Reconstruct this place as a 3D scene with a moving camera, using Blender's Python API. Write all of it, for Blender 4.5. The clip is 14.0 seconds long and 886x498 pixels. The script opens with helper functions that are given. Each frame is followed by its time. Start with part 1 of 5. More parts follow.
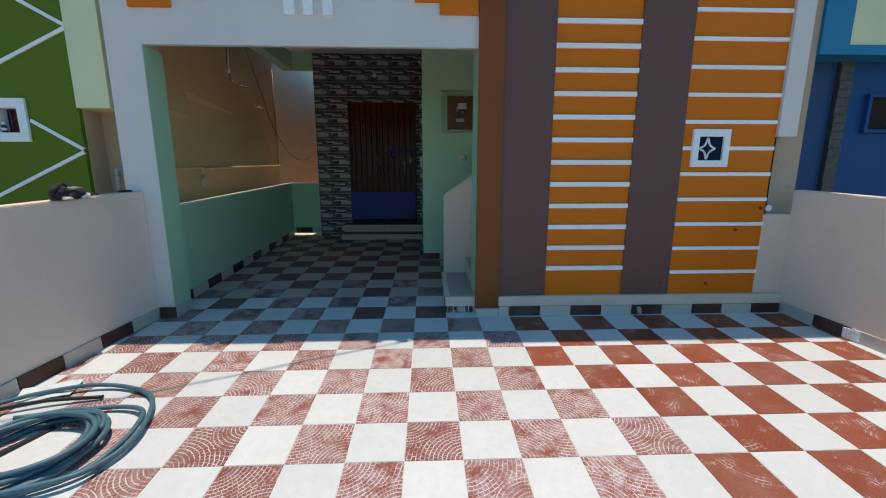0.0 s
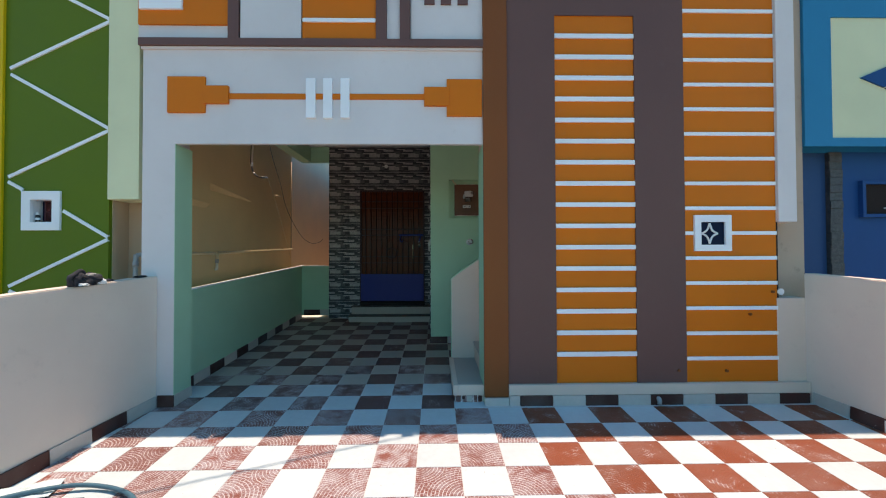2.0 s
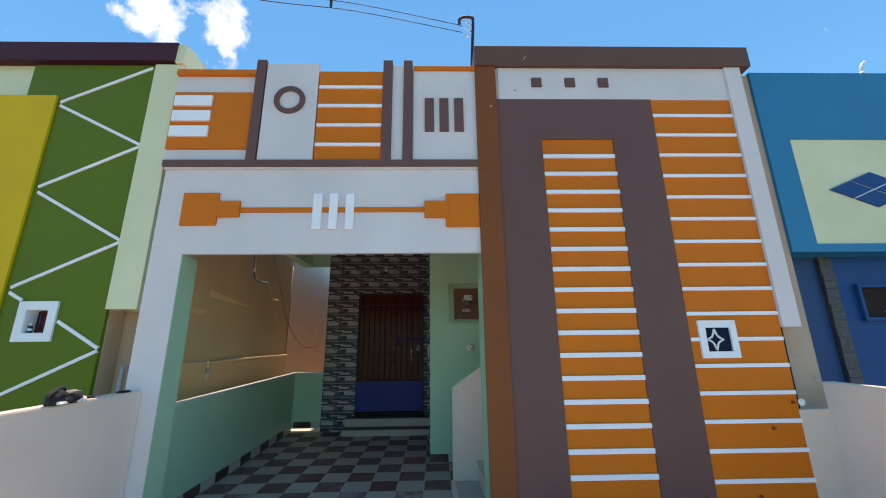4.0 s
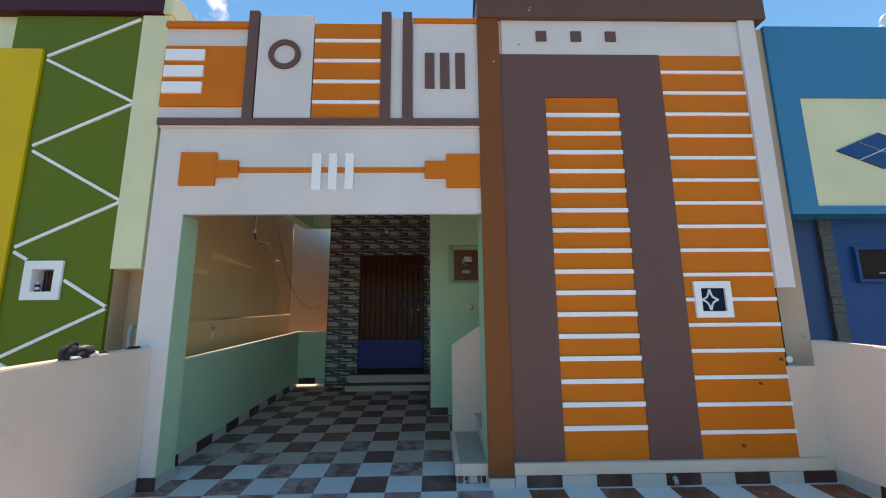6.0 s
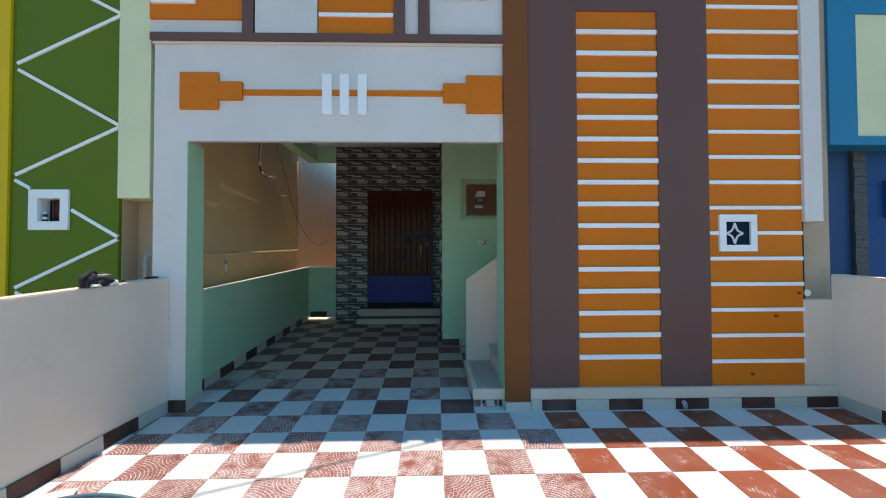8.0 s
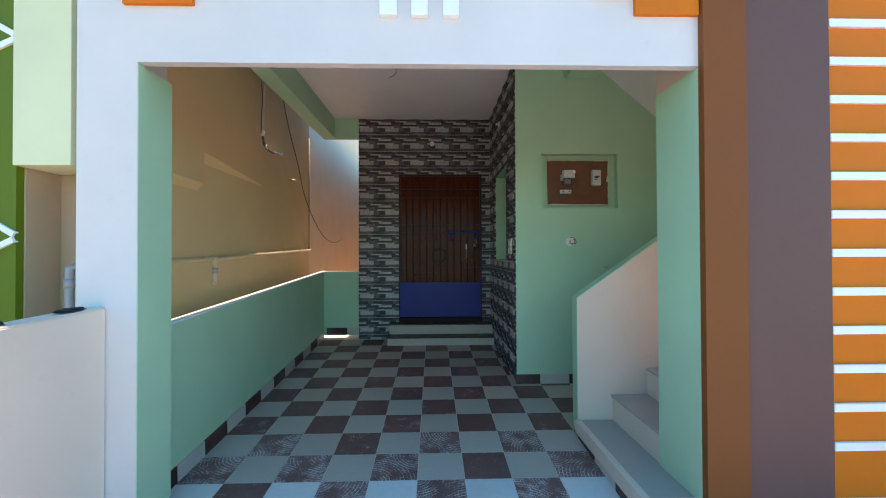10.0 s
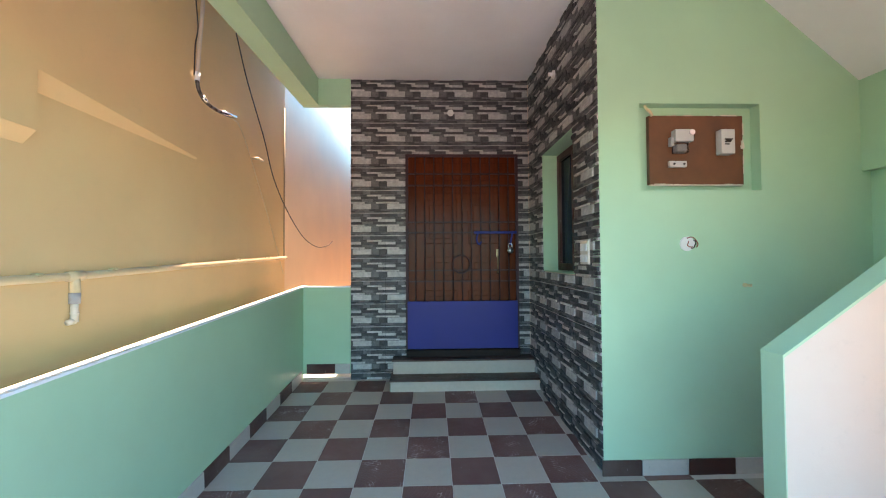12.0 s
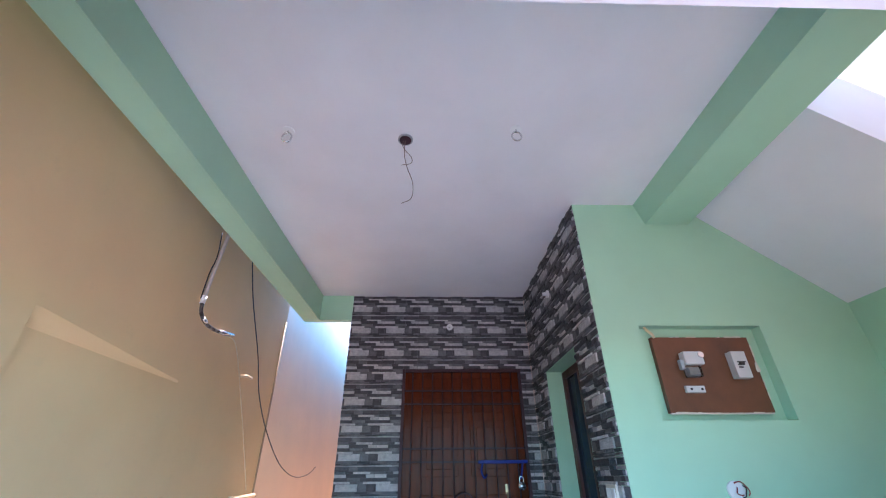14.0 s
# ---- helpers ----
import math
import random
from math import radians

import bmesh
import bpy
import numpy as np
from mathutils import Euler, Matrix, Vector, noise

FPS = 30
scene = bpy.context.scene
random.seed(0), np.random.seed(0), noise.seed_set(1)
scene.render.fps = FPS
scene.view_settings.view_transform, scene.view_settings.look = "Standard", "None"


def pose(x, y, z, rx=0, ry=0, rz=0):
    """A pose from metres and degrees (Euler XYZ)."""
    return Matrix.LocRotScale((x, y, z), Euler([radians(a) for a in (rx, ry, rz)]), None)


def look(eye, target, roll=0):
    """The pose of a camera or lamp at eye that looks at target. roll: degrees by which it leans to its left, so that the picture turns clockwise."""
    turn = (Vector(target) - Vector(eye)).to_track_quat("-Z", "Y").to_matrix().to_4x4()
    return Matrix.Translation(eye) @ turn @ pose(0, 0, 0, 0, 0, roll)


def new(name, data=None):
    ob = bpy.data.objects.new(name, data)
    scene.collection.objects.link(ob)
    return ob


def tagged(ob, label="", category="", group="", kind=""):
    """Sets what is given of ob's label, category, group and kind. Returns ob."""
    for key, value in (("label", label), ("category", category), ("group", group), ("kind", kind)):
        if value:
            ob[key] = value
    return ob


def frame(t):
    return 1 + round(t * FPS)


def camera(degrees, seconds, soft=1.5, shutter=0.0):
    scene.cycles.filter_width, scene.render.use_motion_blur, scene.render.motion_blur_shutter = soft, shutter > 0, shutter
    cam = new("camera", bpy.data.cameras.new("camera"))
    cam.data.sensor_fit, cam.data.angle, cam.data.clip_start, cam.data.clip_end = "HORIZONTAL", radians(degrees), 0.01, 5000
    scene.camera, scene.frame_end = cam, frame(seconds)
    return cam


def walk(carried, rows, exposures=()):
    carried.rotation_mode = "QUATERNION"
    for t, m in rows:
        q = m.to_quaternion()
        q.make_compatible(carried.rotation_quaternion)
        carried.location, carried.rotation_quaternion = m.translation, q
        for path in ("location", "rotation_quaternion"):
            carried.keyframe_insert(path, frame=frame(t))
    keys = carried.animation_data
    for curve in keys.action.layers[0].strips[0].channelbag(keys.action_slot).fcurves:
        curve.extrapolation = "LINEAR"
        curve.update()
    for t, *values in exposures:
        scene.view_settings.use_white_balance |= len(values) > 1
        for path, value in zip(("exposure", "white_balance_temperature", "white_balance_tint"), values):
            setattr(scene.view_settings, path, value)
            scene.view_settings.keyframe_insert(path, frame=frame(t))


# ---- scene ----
cam = camera(96.2, 14.0, soft=1.1)
PATH = [
    (0, (0.127, -2.989, 1.306), (0.202, -1.024, 0.942), -0.0),
    (0.5, (0.128, -2.987, 1.325), (0.217, -0.991, 1.241), -0.3),
    (1, (0.126, -2.996, 1.325), (0.165, -0.998, 1.241), -0.3),
    (1.5, (0.148, -2.994, 1.322), (0.185, -0.996, 1.243), -0.3),
    (2, (0.135, -2.994, 1.348), (0.171, -0.994, 1.382), -0.2),
    (2.5, (0.129, -2.993, 1.39), (0.17, -1.009, 1.632), -0.5),
    (3, (0.12, -2.994, 1.426), (0.162, -1.042, 1.858), -0.5),
    (3.2, (0.12, -2.993, 1.429), (0.166, -1.062, 1.948), -0.7),
    (5.3, (0.127, -3.021, 1.424), (0.171, -1.091, 1.945), -0.6),
    (5.5, (0.126, -3.015, 1.421), (0.169, -1.071, 1.889), -0.6),
    (6, (0.12, -3.012, 1.405), (0.164, -1.041, 1.745), -0.5),
    (6.5, (0.119, -3.012, 1.392), (0.162, -1.024, 1.605), -0.5),
    (7, (0.116, -3.014, 1.377), (0.158, -1.016, 1.462), -0.5),
    (7.5, (0.091, -2.99, 1.367), (0.138, -0.991, 1.409), -0.5),
    (8, (-0.056, -2.898, 1.336), (-0.011, -0.899, 1.379), -0.2),
    (8.2, (-0.15, -2.838, 1.344), (-0.108, -0.839, 1.371), -0.1),
    (8.5, (-0.272, -2.719, 1.343), (-0.228, -0.72, 1.377), -0.2),
    (8.8, (-0.367, -2.518, 1.317), (-0.319, -0.519, 1.35), -0.2),
    (9, (-0.431, -2.321, 1.332), (-0.385, -0.322, 1.356), -0.3),
    (9.2, (-0.51, -2.122, 1.357), (-0.463, -0.123, 1.378), -0.3),
    (11.3, (-1.008, -0.116, 1.464), (-0.952, 1.883, 1.493), -0.2),
    (11.5, (-1.001, 0.029, 1.461), (-0.948, 2.028, 1.494), -0.4),
    (12, (-1.02, 0.255, 1.46), (-0.961, 2.253, 1.509), -0.4),
    (12.5, (-1.008, 0.351, 1.486), (-0.95, 2.349, 1.526), -0.2),
    (13, (-0.977, 0.367, 1.527), (-0.938, 2.344, 1.826), 0.0),
    (13.5, (-1.003, 0.345, 1.599), (-0.946, 2.229, 2.268), -0.6),
    (14, (-0.998, 0.335, 1.618), (-0.944, 2.068, 2.614), -0.5),
]
SLOPE = 0.052                      # the tiled floor falls towards the street


def fz(y):
    return -0.055 + SLOPE * y


EXPOSURES = [(0.0, 0.0, 7500, 22), (0.5, 0.28, 7600, 22), (2.0, 0.41, 7700, 22), (2.5, 0.56, 7600, 23), (3.2, 0.57, 7500, 22), (5.3, 0.58, 8700, 33), (6.0, 0.56, 8700, 32), (7.0, 0.53, 7900, 24),
             (7.5, 0.47, 7700, 23), (8.5, 0.53, 7700, 22), (9.2, 0.68, 7700, 23), (11.3, 2.62, 8200, 32), (12.5, 2.76, 8200, 33), (13.0, 2.86, 7900, 33), (13.5, 3.02, 6800, 31), (14.0, 2.58, 6000, 35)]
walk(cam, [(t, look(eye, target, roll)) for t, eye, target, roll in PATH], EXPOSURES)

# ---- light ----
ELEV = radians(83.2)
sun_dir = Vector((-0.012, math.cos(ELEV), math.sin(ELEV))).normalized()
world = bpy.data.worlds.new("sky")
scene.world = world
world.use_nodes = True
wn, wl = world.node_tree.nodes, world.node_tree.links
wn.clear()
sky = wn.new("ShaderNodeTexSky")
sky.sky_type, sky.sun_disc = "NISHITA", False
sky.sun_elevation, sky.sun_rotation = ELEV, 0.0
sky.air_density, sky.dust_density, sky.ozone_density = 1.0, 0.0, 4.0
coord = wn.new("ShaderNodeTexCoord")
puff = wn.new("ShaderNodeTexNoise")
puff.inputs["Scale"].default_value, puff.inputs["Detail"].default_value = 9.0, 9.0
puff.inputs["Roughness"].default_value = 0.6
thick = wn.new("ShaderNodeMapRange")
thick.inputs[1].default_value, thick.inputs[2].default_value = 0.70, 0.90
cloud = wn.new("ShaderNodeMix")
cloud.data_type = "RGBA"
cloud.inputs[7].default_value = (9.0, 9.3, 10.0, 1)
back = wn.new("ShaderNodeBackground")
back.inputs["Strength"].default_value = 0.15
wout = wn.new("ShaderNodeOutputWorld")
wl.new(coord.outputs["Generated"], puff.inputs["Vector"])
near = wn.new("ShaderNodeVectorMath")
near.operation = "DOT_PRODUCT"
near.inputs[1].default_value = (-0.462, 0.642, 0.612)
bank = wn.new("ShaderNodeMapRange")
bank.inputs[1].default_value, bank.inputs[2].default_value, bank.inputs[3].default_value, bank.inputs[4].default_value = 0.990, 0.9985, 0.0, 0.29
add = wn.new("ShaderNodeMath")
add.operation = "ADD"
wl.new(coord.outputs["Generated"], near.inputs[0])
wl.new(near.outputs["Value"], bank.inputs[0])
wl.new(bank.outputs[0], add.inputs[0])
wl.new(puff.outputs["Fac"], add.inputs[1])
wl.new(add.outputs[0], thick.inputs[0])
wl.new(thick.outputs[0], cloud.inputs[0])
azure = wn.new("ShaderNodeMix")
azure.data_type, azure.blend_type = "RGBA", "MULTIPLY"
azure.inputs[0].default_value, azure.inputs[7].default_value = 1.0, (0.42, 1.04, 1.13, 1)
wl.new(sky.outputs[0], azure.inputs[6])
wl.new(azure.outputs[2], cloud.inputs[6])
wl.new(cloud.outputs[2], back.inputs["Color"])
wl.new(back.outputs[0], wout.inputs["Surface"])
sun_data = bpy.data.lights.new("sun", "SUN")
sun_data.energy, sun_data.angle, sun_data.color = 3.7, radians(0.53), (1.0, 0.94, 0.84)
sun_ob = new("sun", sun_data)
sun_ob.matrix_world = look(sun_dir * 40, (0, 0, 0))


# ---- materials ----
def base_material(name, rough=0.6, metal=0.0, spec=0.5):
    m = bpy.data.materials.new(name)
    m.use_nodes = True
    n, l = m.node_tree.nodes, m.node_tree.links
    b = n["Principled BSDF"]
    b.inputs["Roughness"].default_value, b.inputs["Metallic"].default_value = rough, metal
    b.inputs["Specular IOR Level"].default_value = spec
    return m, n, l, b


def node_noise(n, l, vec, scale, detail=4.0, rough=0.55):
    t = n.new("ShaderNodeTexNoise")
    t.inputs["Scale"].default_value, t.inputs["Detail"].default_value, t.inputs["Roughness"].default_value = scale, detail, rough
    if vec is not None:
        l.new(vec, t.inputs["Vector"])
    return t.outputs["Fac"]


def node_range(n, l, value, a, b, c, d):
    t = n.new("ShaderNodeMapRange")
    for i, v in enumerate((a, b, c, d)):
        t.inputs[i + 1].default_value = v
    l.new(value, t.inputs[0])
    return t.outputs[0]


def node_mix(n, l, fac, a, b, mode="MIX"):
    t = n.new("ShaderNodeMix")
    t.data_type, t.blend_type = "RGBA", mode
    if isinstance(fac, float):
        t.inputs[0].default_value = fac
    else:
        l.new(fac, t.inputs[0])
    for i, v in ((6, a), (7, b)):
        if isinstance(v, tuple):
            t.inputs[i].default_value = (*v, 1)
        else:
            l.new(v, t.inputs[i])
    return t.outputs[2]


def node_math(n, l, op, a, b=None):
    t = n.new("ShaderNodeMath")
    t.operation = op
    for i, v in enumerate((a, b)):
        if v is None:
            continue
        if isinstance(v, (int, float)):
            t.inputs[i].default_value = v
        else:
            l.new(v, t.inputs[i])
    return t.outputs[0]


def node_bump(n, l, b, height, strength, dist=0.01):
    t = n.new("ShaderNodeBump")
    t.inputs["Strength"].default_value, t.inputs["Distance"].default_value = strength, dist
    l.new(height, t.inputs["Height"])
    l.new(t.outputs[0], b.inputs["Normal"])


def world_pos(n):
    return n.new("ShaderNodeNewGeometry").outputs["Position"]


def scaled(c, k):
    return tuple(min(1.0, v * k) for v in c)


def paint(name, c, rough=0.55, grime=0.12, bump=0.25, dirt=(0.30, 0.25, 0.20)):
    """Plaster under emulsion: roller grain, trowel waves and faint stains."""
    m, n, l, b = base_material(name, rough, 0.0, 0.2)
    pos = world_pos(n)
    wide = node_range(n, l, node_noise(n, l, pos, 1.3, 5), 0.3, 0.7, 0.0, 1.0)
    fine = node_noise(n, l, pos, 160, 3)
    spots = node_range(n, l, node_noise(n, l, pos, 9, 6, 0.7), 0.60, 0.78, 0.0, grime)
    col = node_mix(n, l, wide, scaled(c, 0.94), scaled(c, 1.05))
    col = node_mix(n, l, spots, col, dirt)
    l.new(col, b.inputs["Base Color"])
    l.new(node_range(n, l, wide, 0, 1, rough - 0.06, rough + 0.08), b.inputs["Roughness"])
    h = node_math(n, l, "ADD", node_math(n, l, "MULTIPLY", node_noise(n, l, pos, 14, 3), 0.8), node_math(n, l, "MULTIPLY", fine, 0.25))
    node_bump(n, l, b, h, bump, 0.006)
    return m


def plain(name, c, rough=0.5, metal=0.0, vary=0.12, scale=25, spec=0.5):
    m, n, l, b = base_material(name, rough, metal, spec)
    f = node_noise(n, l, n.new("ShaderNodeTexCoord").outputs["Object"], scale, 4)
    col = node_mix(n, l, f, scaled(c, 1 - vary), scaled(c, 1 + vary))
    l.new(col, b.inputs["Base Color"])
    l.new(node_range(n, l, f, 0.3, 0.7, max(0.02, rough - 0.08), rough + 0.08), b.inputs["Roughness"])
    node_bump(n, l, b, f, 0.08, 0.003)
    return m


def tile_material(name, c, relief, worn):
    """Cement floor tile. relief: pressed fans of rings, whitened by grout haze as far as worn says."""
    m, n, l, b = base_material(name, 0.45 if not relief else 0.5, 0.0, 0.3)
    pos = world_pos(n)
    rnd = n.new("ShaderNodeObjectInfo").outputs["Random"]
    mott = node_noise(n, l, pos, 22, 6, 0.65)
    col = node_mix(n, l, mott, scaled(c, 0.86), scaled(c, 1.12))
    tone = node_mix(n, l, rnd, (0.84, 0.84, 0.84), (1.08, 1.06, 1.04)) if relief else node_mix(n, l, rnd, (0.93, 0.94, 0.94), (1.04, 1.04, 1.03))
    col = node_mix(n, l, 1.0, col, tone, "MULTIPLY")
    height = node_noise(n, l, pos, 90, 3)
    if relief:
        sep = n.new("ShaderNodeSeparateXYZ")
        l.new(n.new("ShaderNodeTexCoord").outputs["Object"], sep.inputs[0])
        wob = node_math(n, l, "MULTIPLY", node_noise(n, l, pos, 30, 2), 0.012)

        def fan(cx, cy, per, spokes):
            """Thin joints of a fan of small setts round a corner: arcs, and spokes that shift from arc to arc."""
            dx = node_math(n, l, "SUBTRACT", sep.outputs[0], cx)
            dy = node_math(n, l, "SUBTRACT", sep.outputs[1], cy)
            d = node_math(n, l, "SQRT", node_math(n, l, "ADD", node_math(n, l, "MULTIPLY", dx, dx), node_math(n, l, "MULTIPLY", dy, dy)))
            d = node_math(n, l, "ADD", d, wob)
            step = node_math(n, l, "DIVIDE", d, per)
            arc = node_math(n, l, "ABSOLUTE", node_math(n, l, "SUBTRACT", node_math(n, l, "FRACT", step), 0.5))
            ang = node_math(n, l, "MULTIPLY", node_math(n, l, "ARCTAN2", dy, dx), spokes)
            ang = node_math(n, l, "ADD", ang, node_math(n, l, "MULTIPLY", node_math(n, l, "FLOOR", step), 0.37))
            spoke = node_math(n, l, "ABSOLUTE", node_math(n, l, "SUBTRACT", node_math(n, l, "FRACT", ang), 0.5))
            return d, node_math(n, l, "MAXIMUM", node_range(n, l, arc, 0.33, 0.46, 0, 1), node_range(n, l, spoke, 0.40, 0.48, 0, 0.8))
        d1, r1 = fan(-0.16, -0.15, 0.0215, 9.0)
        d2, r2 = fan(0.15, 0.17, 0.0225, 8.0)
        near = node_math(n, l, "LESS_THAN", d1, 0.205)
        rings = n.new("ShaderNodeMix")
        l.new(near, rings.inputs[0])
        l.new(r2, rings.inputs[2])
        l.new(r1, rings.inputs[3])
        rr = rings.outputs[0]
        crumbs = node_range(n, l, node_noise(n, l, pos, 55, 5, 0.8), 0.31, 0.53, 0.0, 1.0)
        patch = node_range(n, l, node_noise(n, l, pos, 7.5, 5, 0.65), 0.62 - 0.30 * worn, 0.76 - 0.26 * worn, 0.0, 1.0)
        smear = node_range(n, l, node_noise(n, l, pos, 17, 6, 0.7), 0.38, 0.68, 0.0, 0.72 * worn)
        haze = node_math(n, l, "MULTIPLY", node_math(n, l, "MULTIPLY", rr, crumbs), patch)
        film = node_math(n, l, "MULTIPLY", node_math(n, l, "MULTIPLY", patch, smear), node_range(n, l, rnd, 0.1, 0.9, 0.35, 1.5))
        col = node_mix(n, l, film, col, (0.47, 0.42, 0.43))
        col = node_mix(n, l, node_math(n, l, "MULTIPLY", haze, 0.9), col, (0.78, 0.75, 0.73))
        height = node_math(n, l, "SUBTRACT", node_math(n, l, "MULTIPLY", height, 0.3), node_math(n, l, "MULTIPLY", rr, 1.0))
    specks = node_range(n, l, node_noise(n, l, pos, 46, 2), 0.735, 0.76, 0.0, 0.75)
    col = node_mix(n, l, specks, col, (0.70, 0.68, 0.65) if relief else (0.42, 0.38, 0.34))
    dust = node_range(n, l, node_noise(n, l, pos, 2.2, 5), 0.45, 0.75, 0.0, 0.16)
    col = node_mix(n, l, dust, col, (0.45, 0.41, 0.37))
    l.new(col, b.inputs["Base Color"])
    l.new(node_range(n, l, mott, 0.3, 0.7, 0.38, 0.6), b.inputs["Roughness"])
    node_bump(n, l, b, height, 0.5 if relief else 0.15, 0.003)
    return m


def stone(name, a, c):
    m, n, l, b = base_material(name, 0.5)
    pos = world_pos(n)
    f = node_noise(n, l, pos, 26, 6, 0.7)
    st = n.new("ShaderNodeMapping")
    st.inputs["Scale"].default_value = (12, 12, 60)
    l.new(pos, st.inputs[0])
    g = node_noise(n, l, st.outputs[0], 1.6, 5)
    rnd = n.new("ShaderNodeNewGeometry").outputs["Random Per Island"]
    col = node_mix(n, l, node_range(n, l, f, 0.35, 0.68, 0, 1), a, c)
    col = node_mix(n, l, 0.75, col, node_mix(n, l, g, (0.65, 0.66, 0.70), (1.2, 1.18, 1.15)), "MULTIPLY")
    col = node_mix(n, l, 1.0, col, node_mix(n, l, rnd, (0.75, 0.75, 0.77), (1.15, 1.13, 1.10)), "MULTIPLY")
    l.new(col, b.inputs["Base Color"])
    node_bump(n, l, b, node_math(n, l, "ADD", f, g), 0.5, 0.006)
    return m


def wood(name, c, rough=0.3, spec=0.5):
    m, n, l, b = base_material(name, rough, 0.0, spec)
    mp = n.new("ShaderNodeMapping")
    mp.inputs["Scale"].default_value = (22, 22, 1.6)
    l.new(world_pos(n), mp.inputs[0])
    g = node_noise(n, l, mp.outputs[0], 1.5, 7, 0.65)
    col = node_mix(n, l, node_range(n, l, g, 0.3, 0.7, 0, 1), scaled(c, 0.55), scaled(c, 1.25))
    l.new(col, b.inputs["Base Color"])
    node_bump(n, l, b, g, 0.12, 0.003)
    return m


WHITE = paint("white emulsion", (0.69, 0.645, 0.635))
BRIGHT = paint("bright white gloss", (0.86, 0.88, 0.90), 0.4, 0.04)
ORANGE = paint("orange emulsion", (0.72, 0.168, 0.008), 0.5, 0.10)
TAUPE = paint("grey brown emulsion", (0.158, 0.080, 0.070), 0.5, 0.06)
# BROWN paint again, with the weaker, cooler light up there in its colour
CORNICE = paint("red brown emulsion in cooler light", (0.15, 0.072, 0.052), 0.5, 0.08)
BROWN = paint("red brown emulsion", (0.235, 0.070, 0.020), 0.5, 0.08)
GREEN = paint("mint green emulsion", (0.385, 0.63, 0.43), 0.45, 0.05, 0.15, (0.5, 0.6, 0.5))
CREAM = paint("cream plaster", (0.70, 0.57, 0.475), 0.6, 0.15)
PEACH = paint("peach wall paint", (0.62, 0.40, 0.26), 0.6, 0.08)
BEIGE = paint("beige wall paint", (0.80, 0.645, 0.545), 0.6, 0.15)
CEIL = paint("ceiling white", (0.80, 0.775, 0.765), 0.6, 0.05, 0.12)
PALEPEACH = paint("pale peach wall paint", (0.82, 0.645, 0.46), 0.6, 0.12)
TAN = paint("tan wall paint", (0.77, 0.53, 0.28), 0.6, 0.10)
LEAFGREEN = paint("leaf green emulsion", (0.105, 0.165, 0.008), 0.5, 0.05)
YELLOW = paint("yellow emulsion", (0.72, 0.46, 0.010), 0.5, 0.05)
LIME = paint("pale lime emulsion", (0.70, 0.71, 0.46), 0.5, 0.05)
MAROON = paint("maroon emulsion", (0.075, 0.016, 0.024), 0.5, 0.05)
TEALBLUE = paint("teal blue emulsion", (0.0, 0.205, 0.38), 0.45, 0.04)
NAVY = paint("deep blue emulsion", (0.004, 0.066, 0.21), 0.5, 0.05)
SKYNAVY = paint("slate blue emulsion", (0.020, 0.072, 0.18), 0.5, 0.05)
# tan wall colour darkened for the shade under the corner band
SHADETAN = paint("shaded tan plaster", (0.50, 0.355, 0.235), 0.7, 0.2)
CONCRETE = paint("bare cement render", (0.48, 0.36, 0.27), 0.85, 0.6, 0.9, (0.12, 0.10, 0.08))
GROUT = paint("pale cement bed", (0.62, 0.60, 0.57), 0.8, 0.3, 0.4)
EARTH = paint("dusty earth", (0.30, 0.24, 0.18), 0.9, 0.6, 0.9, (0.15, 0.12, 0.09))
T_CREAM = tile_material("cream tile", (0.60, 0.665, 0.66), False, 0)
T_RED = tile_material("red ring tile", (0.265, 0.068, 0.032), True, 0.25)
T_WORN = tile_material("hazed red ring tile", (0.25, 0.072, 0.052), True, 0.95)
# porch copy of the cream tile, with the roof's shade in its colour
T_CREAM_SHADE = tile_material("shaded cream tile", (0.455, 0.42, 0.365), False, 0)
T_RISER = tile_material("pale riser tile", (0.54, 0.44, 0.36), False, 0)
T_THRESH = tile_material("grout hazed shaded red ring tile", (0.20, 0.092, 0.084), True, 0.7)
# porch copies of the red tiles, shade under the roof mixed into the colour
T_DARK = tile_material("shaded red tile", (0.175, 0.080, 0.072), False, 0)
T_RING = tile_material("shaded red ring tile", (0.18, 0.084, 0.076), True, 0.22)
T_SKIRT = tile_material("red skirting tile", (0.080, 0.027, 0.022), False, 0)
T_BROWN = tile_material("dark brown step tile", (0.085, 0.032, 0.022), False, 0)
T_GREY = tile_material("pale grey skirting tile", (0.56, 0.50, 0.45), False, 0)
S_LIGHT = stone("light ledge stone", (0.64, 0.625, 0.605), (0.40, 0.39, 0.38))
S_MID = stone("mid ledge stone", (0.20, 0.195, 0.20), (0.10, 0.097, 0.10))
S_DARK = stone("dark ledge stone", (0.034, 0.033, 0.037), (0.085, 0.080, 0.082))
WOOD = wood("varnished red brown wood", (0.125, 0.024, 0.007), 0.22, 0.10)
BOARD = plain("painted brown board", (0.135, 0.047, 0.018), 0.42, 0, 0.55, 7)
REDWOOD = plain("dark red painted lattice", (0.11, 0.022, 0.024), 0.5, 0, 0.3)
TAPE = plain("dark glossy taped cable", (0.10, 0.085, 0.075), 0.28, 0.45, 0.3)
CORD = plain("pale brown sleeve", (0.62, 0.50, 0.40), 0.5, 0, 0.1)
STEEL = plain("dark purple enamelled steel", (0.060, 0.030, 0.036), 0.45, 0.0, 0.12, 25, 0.15)
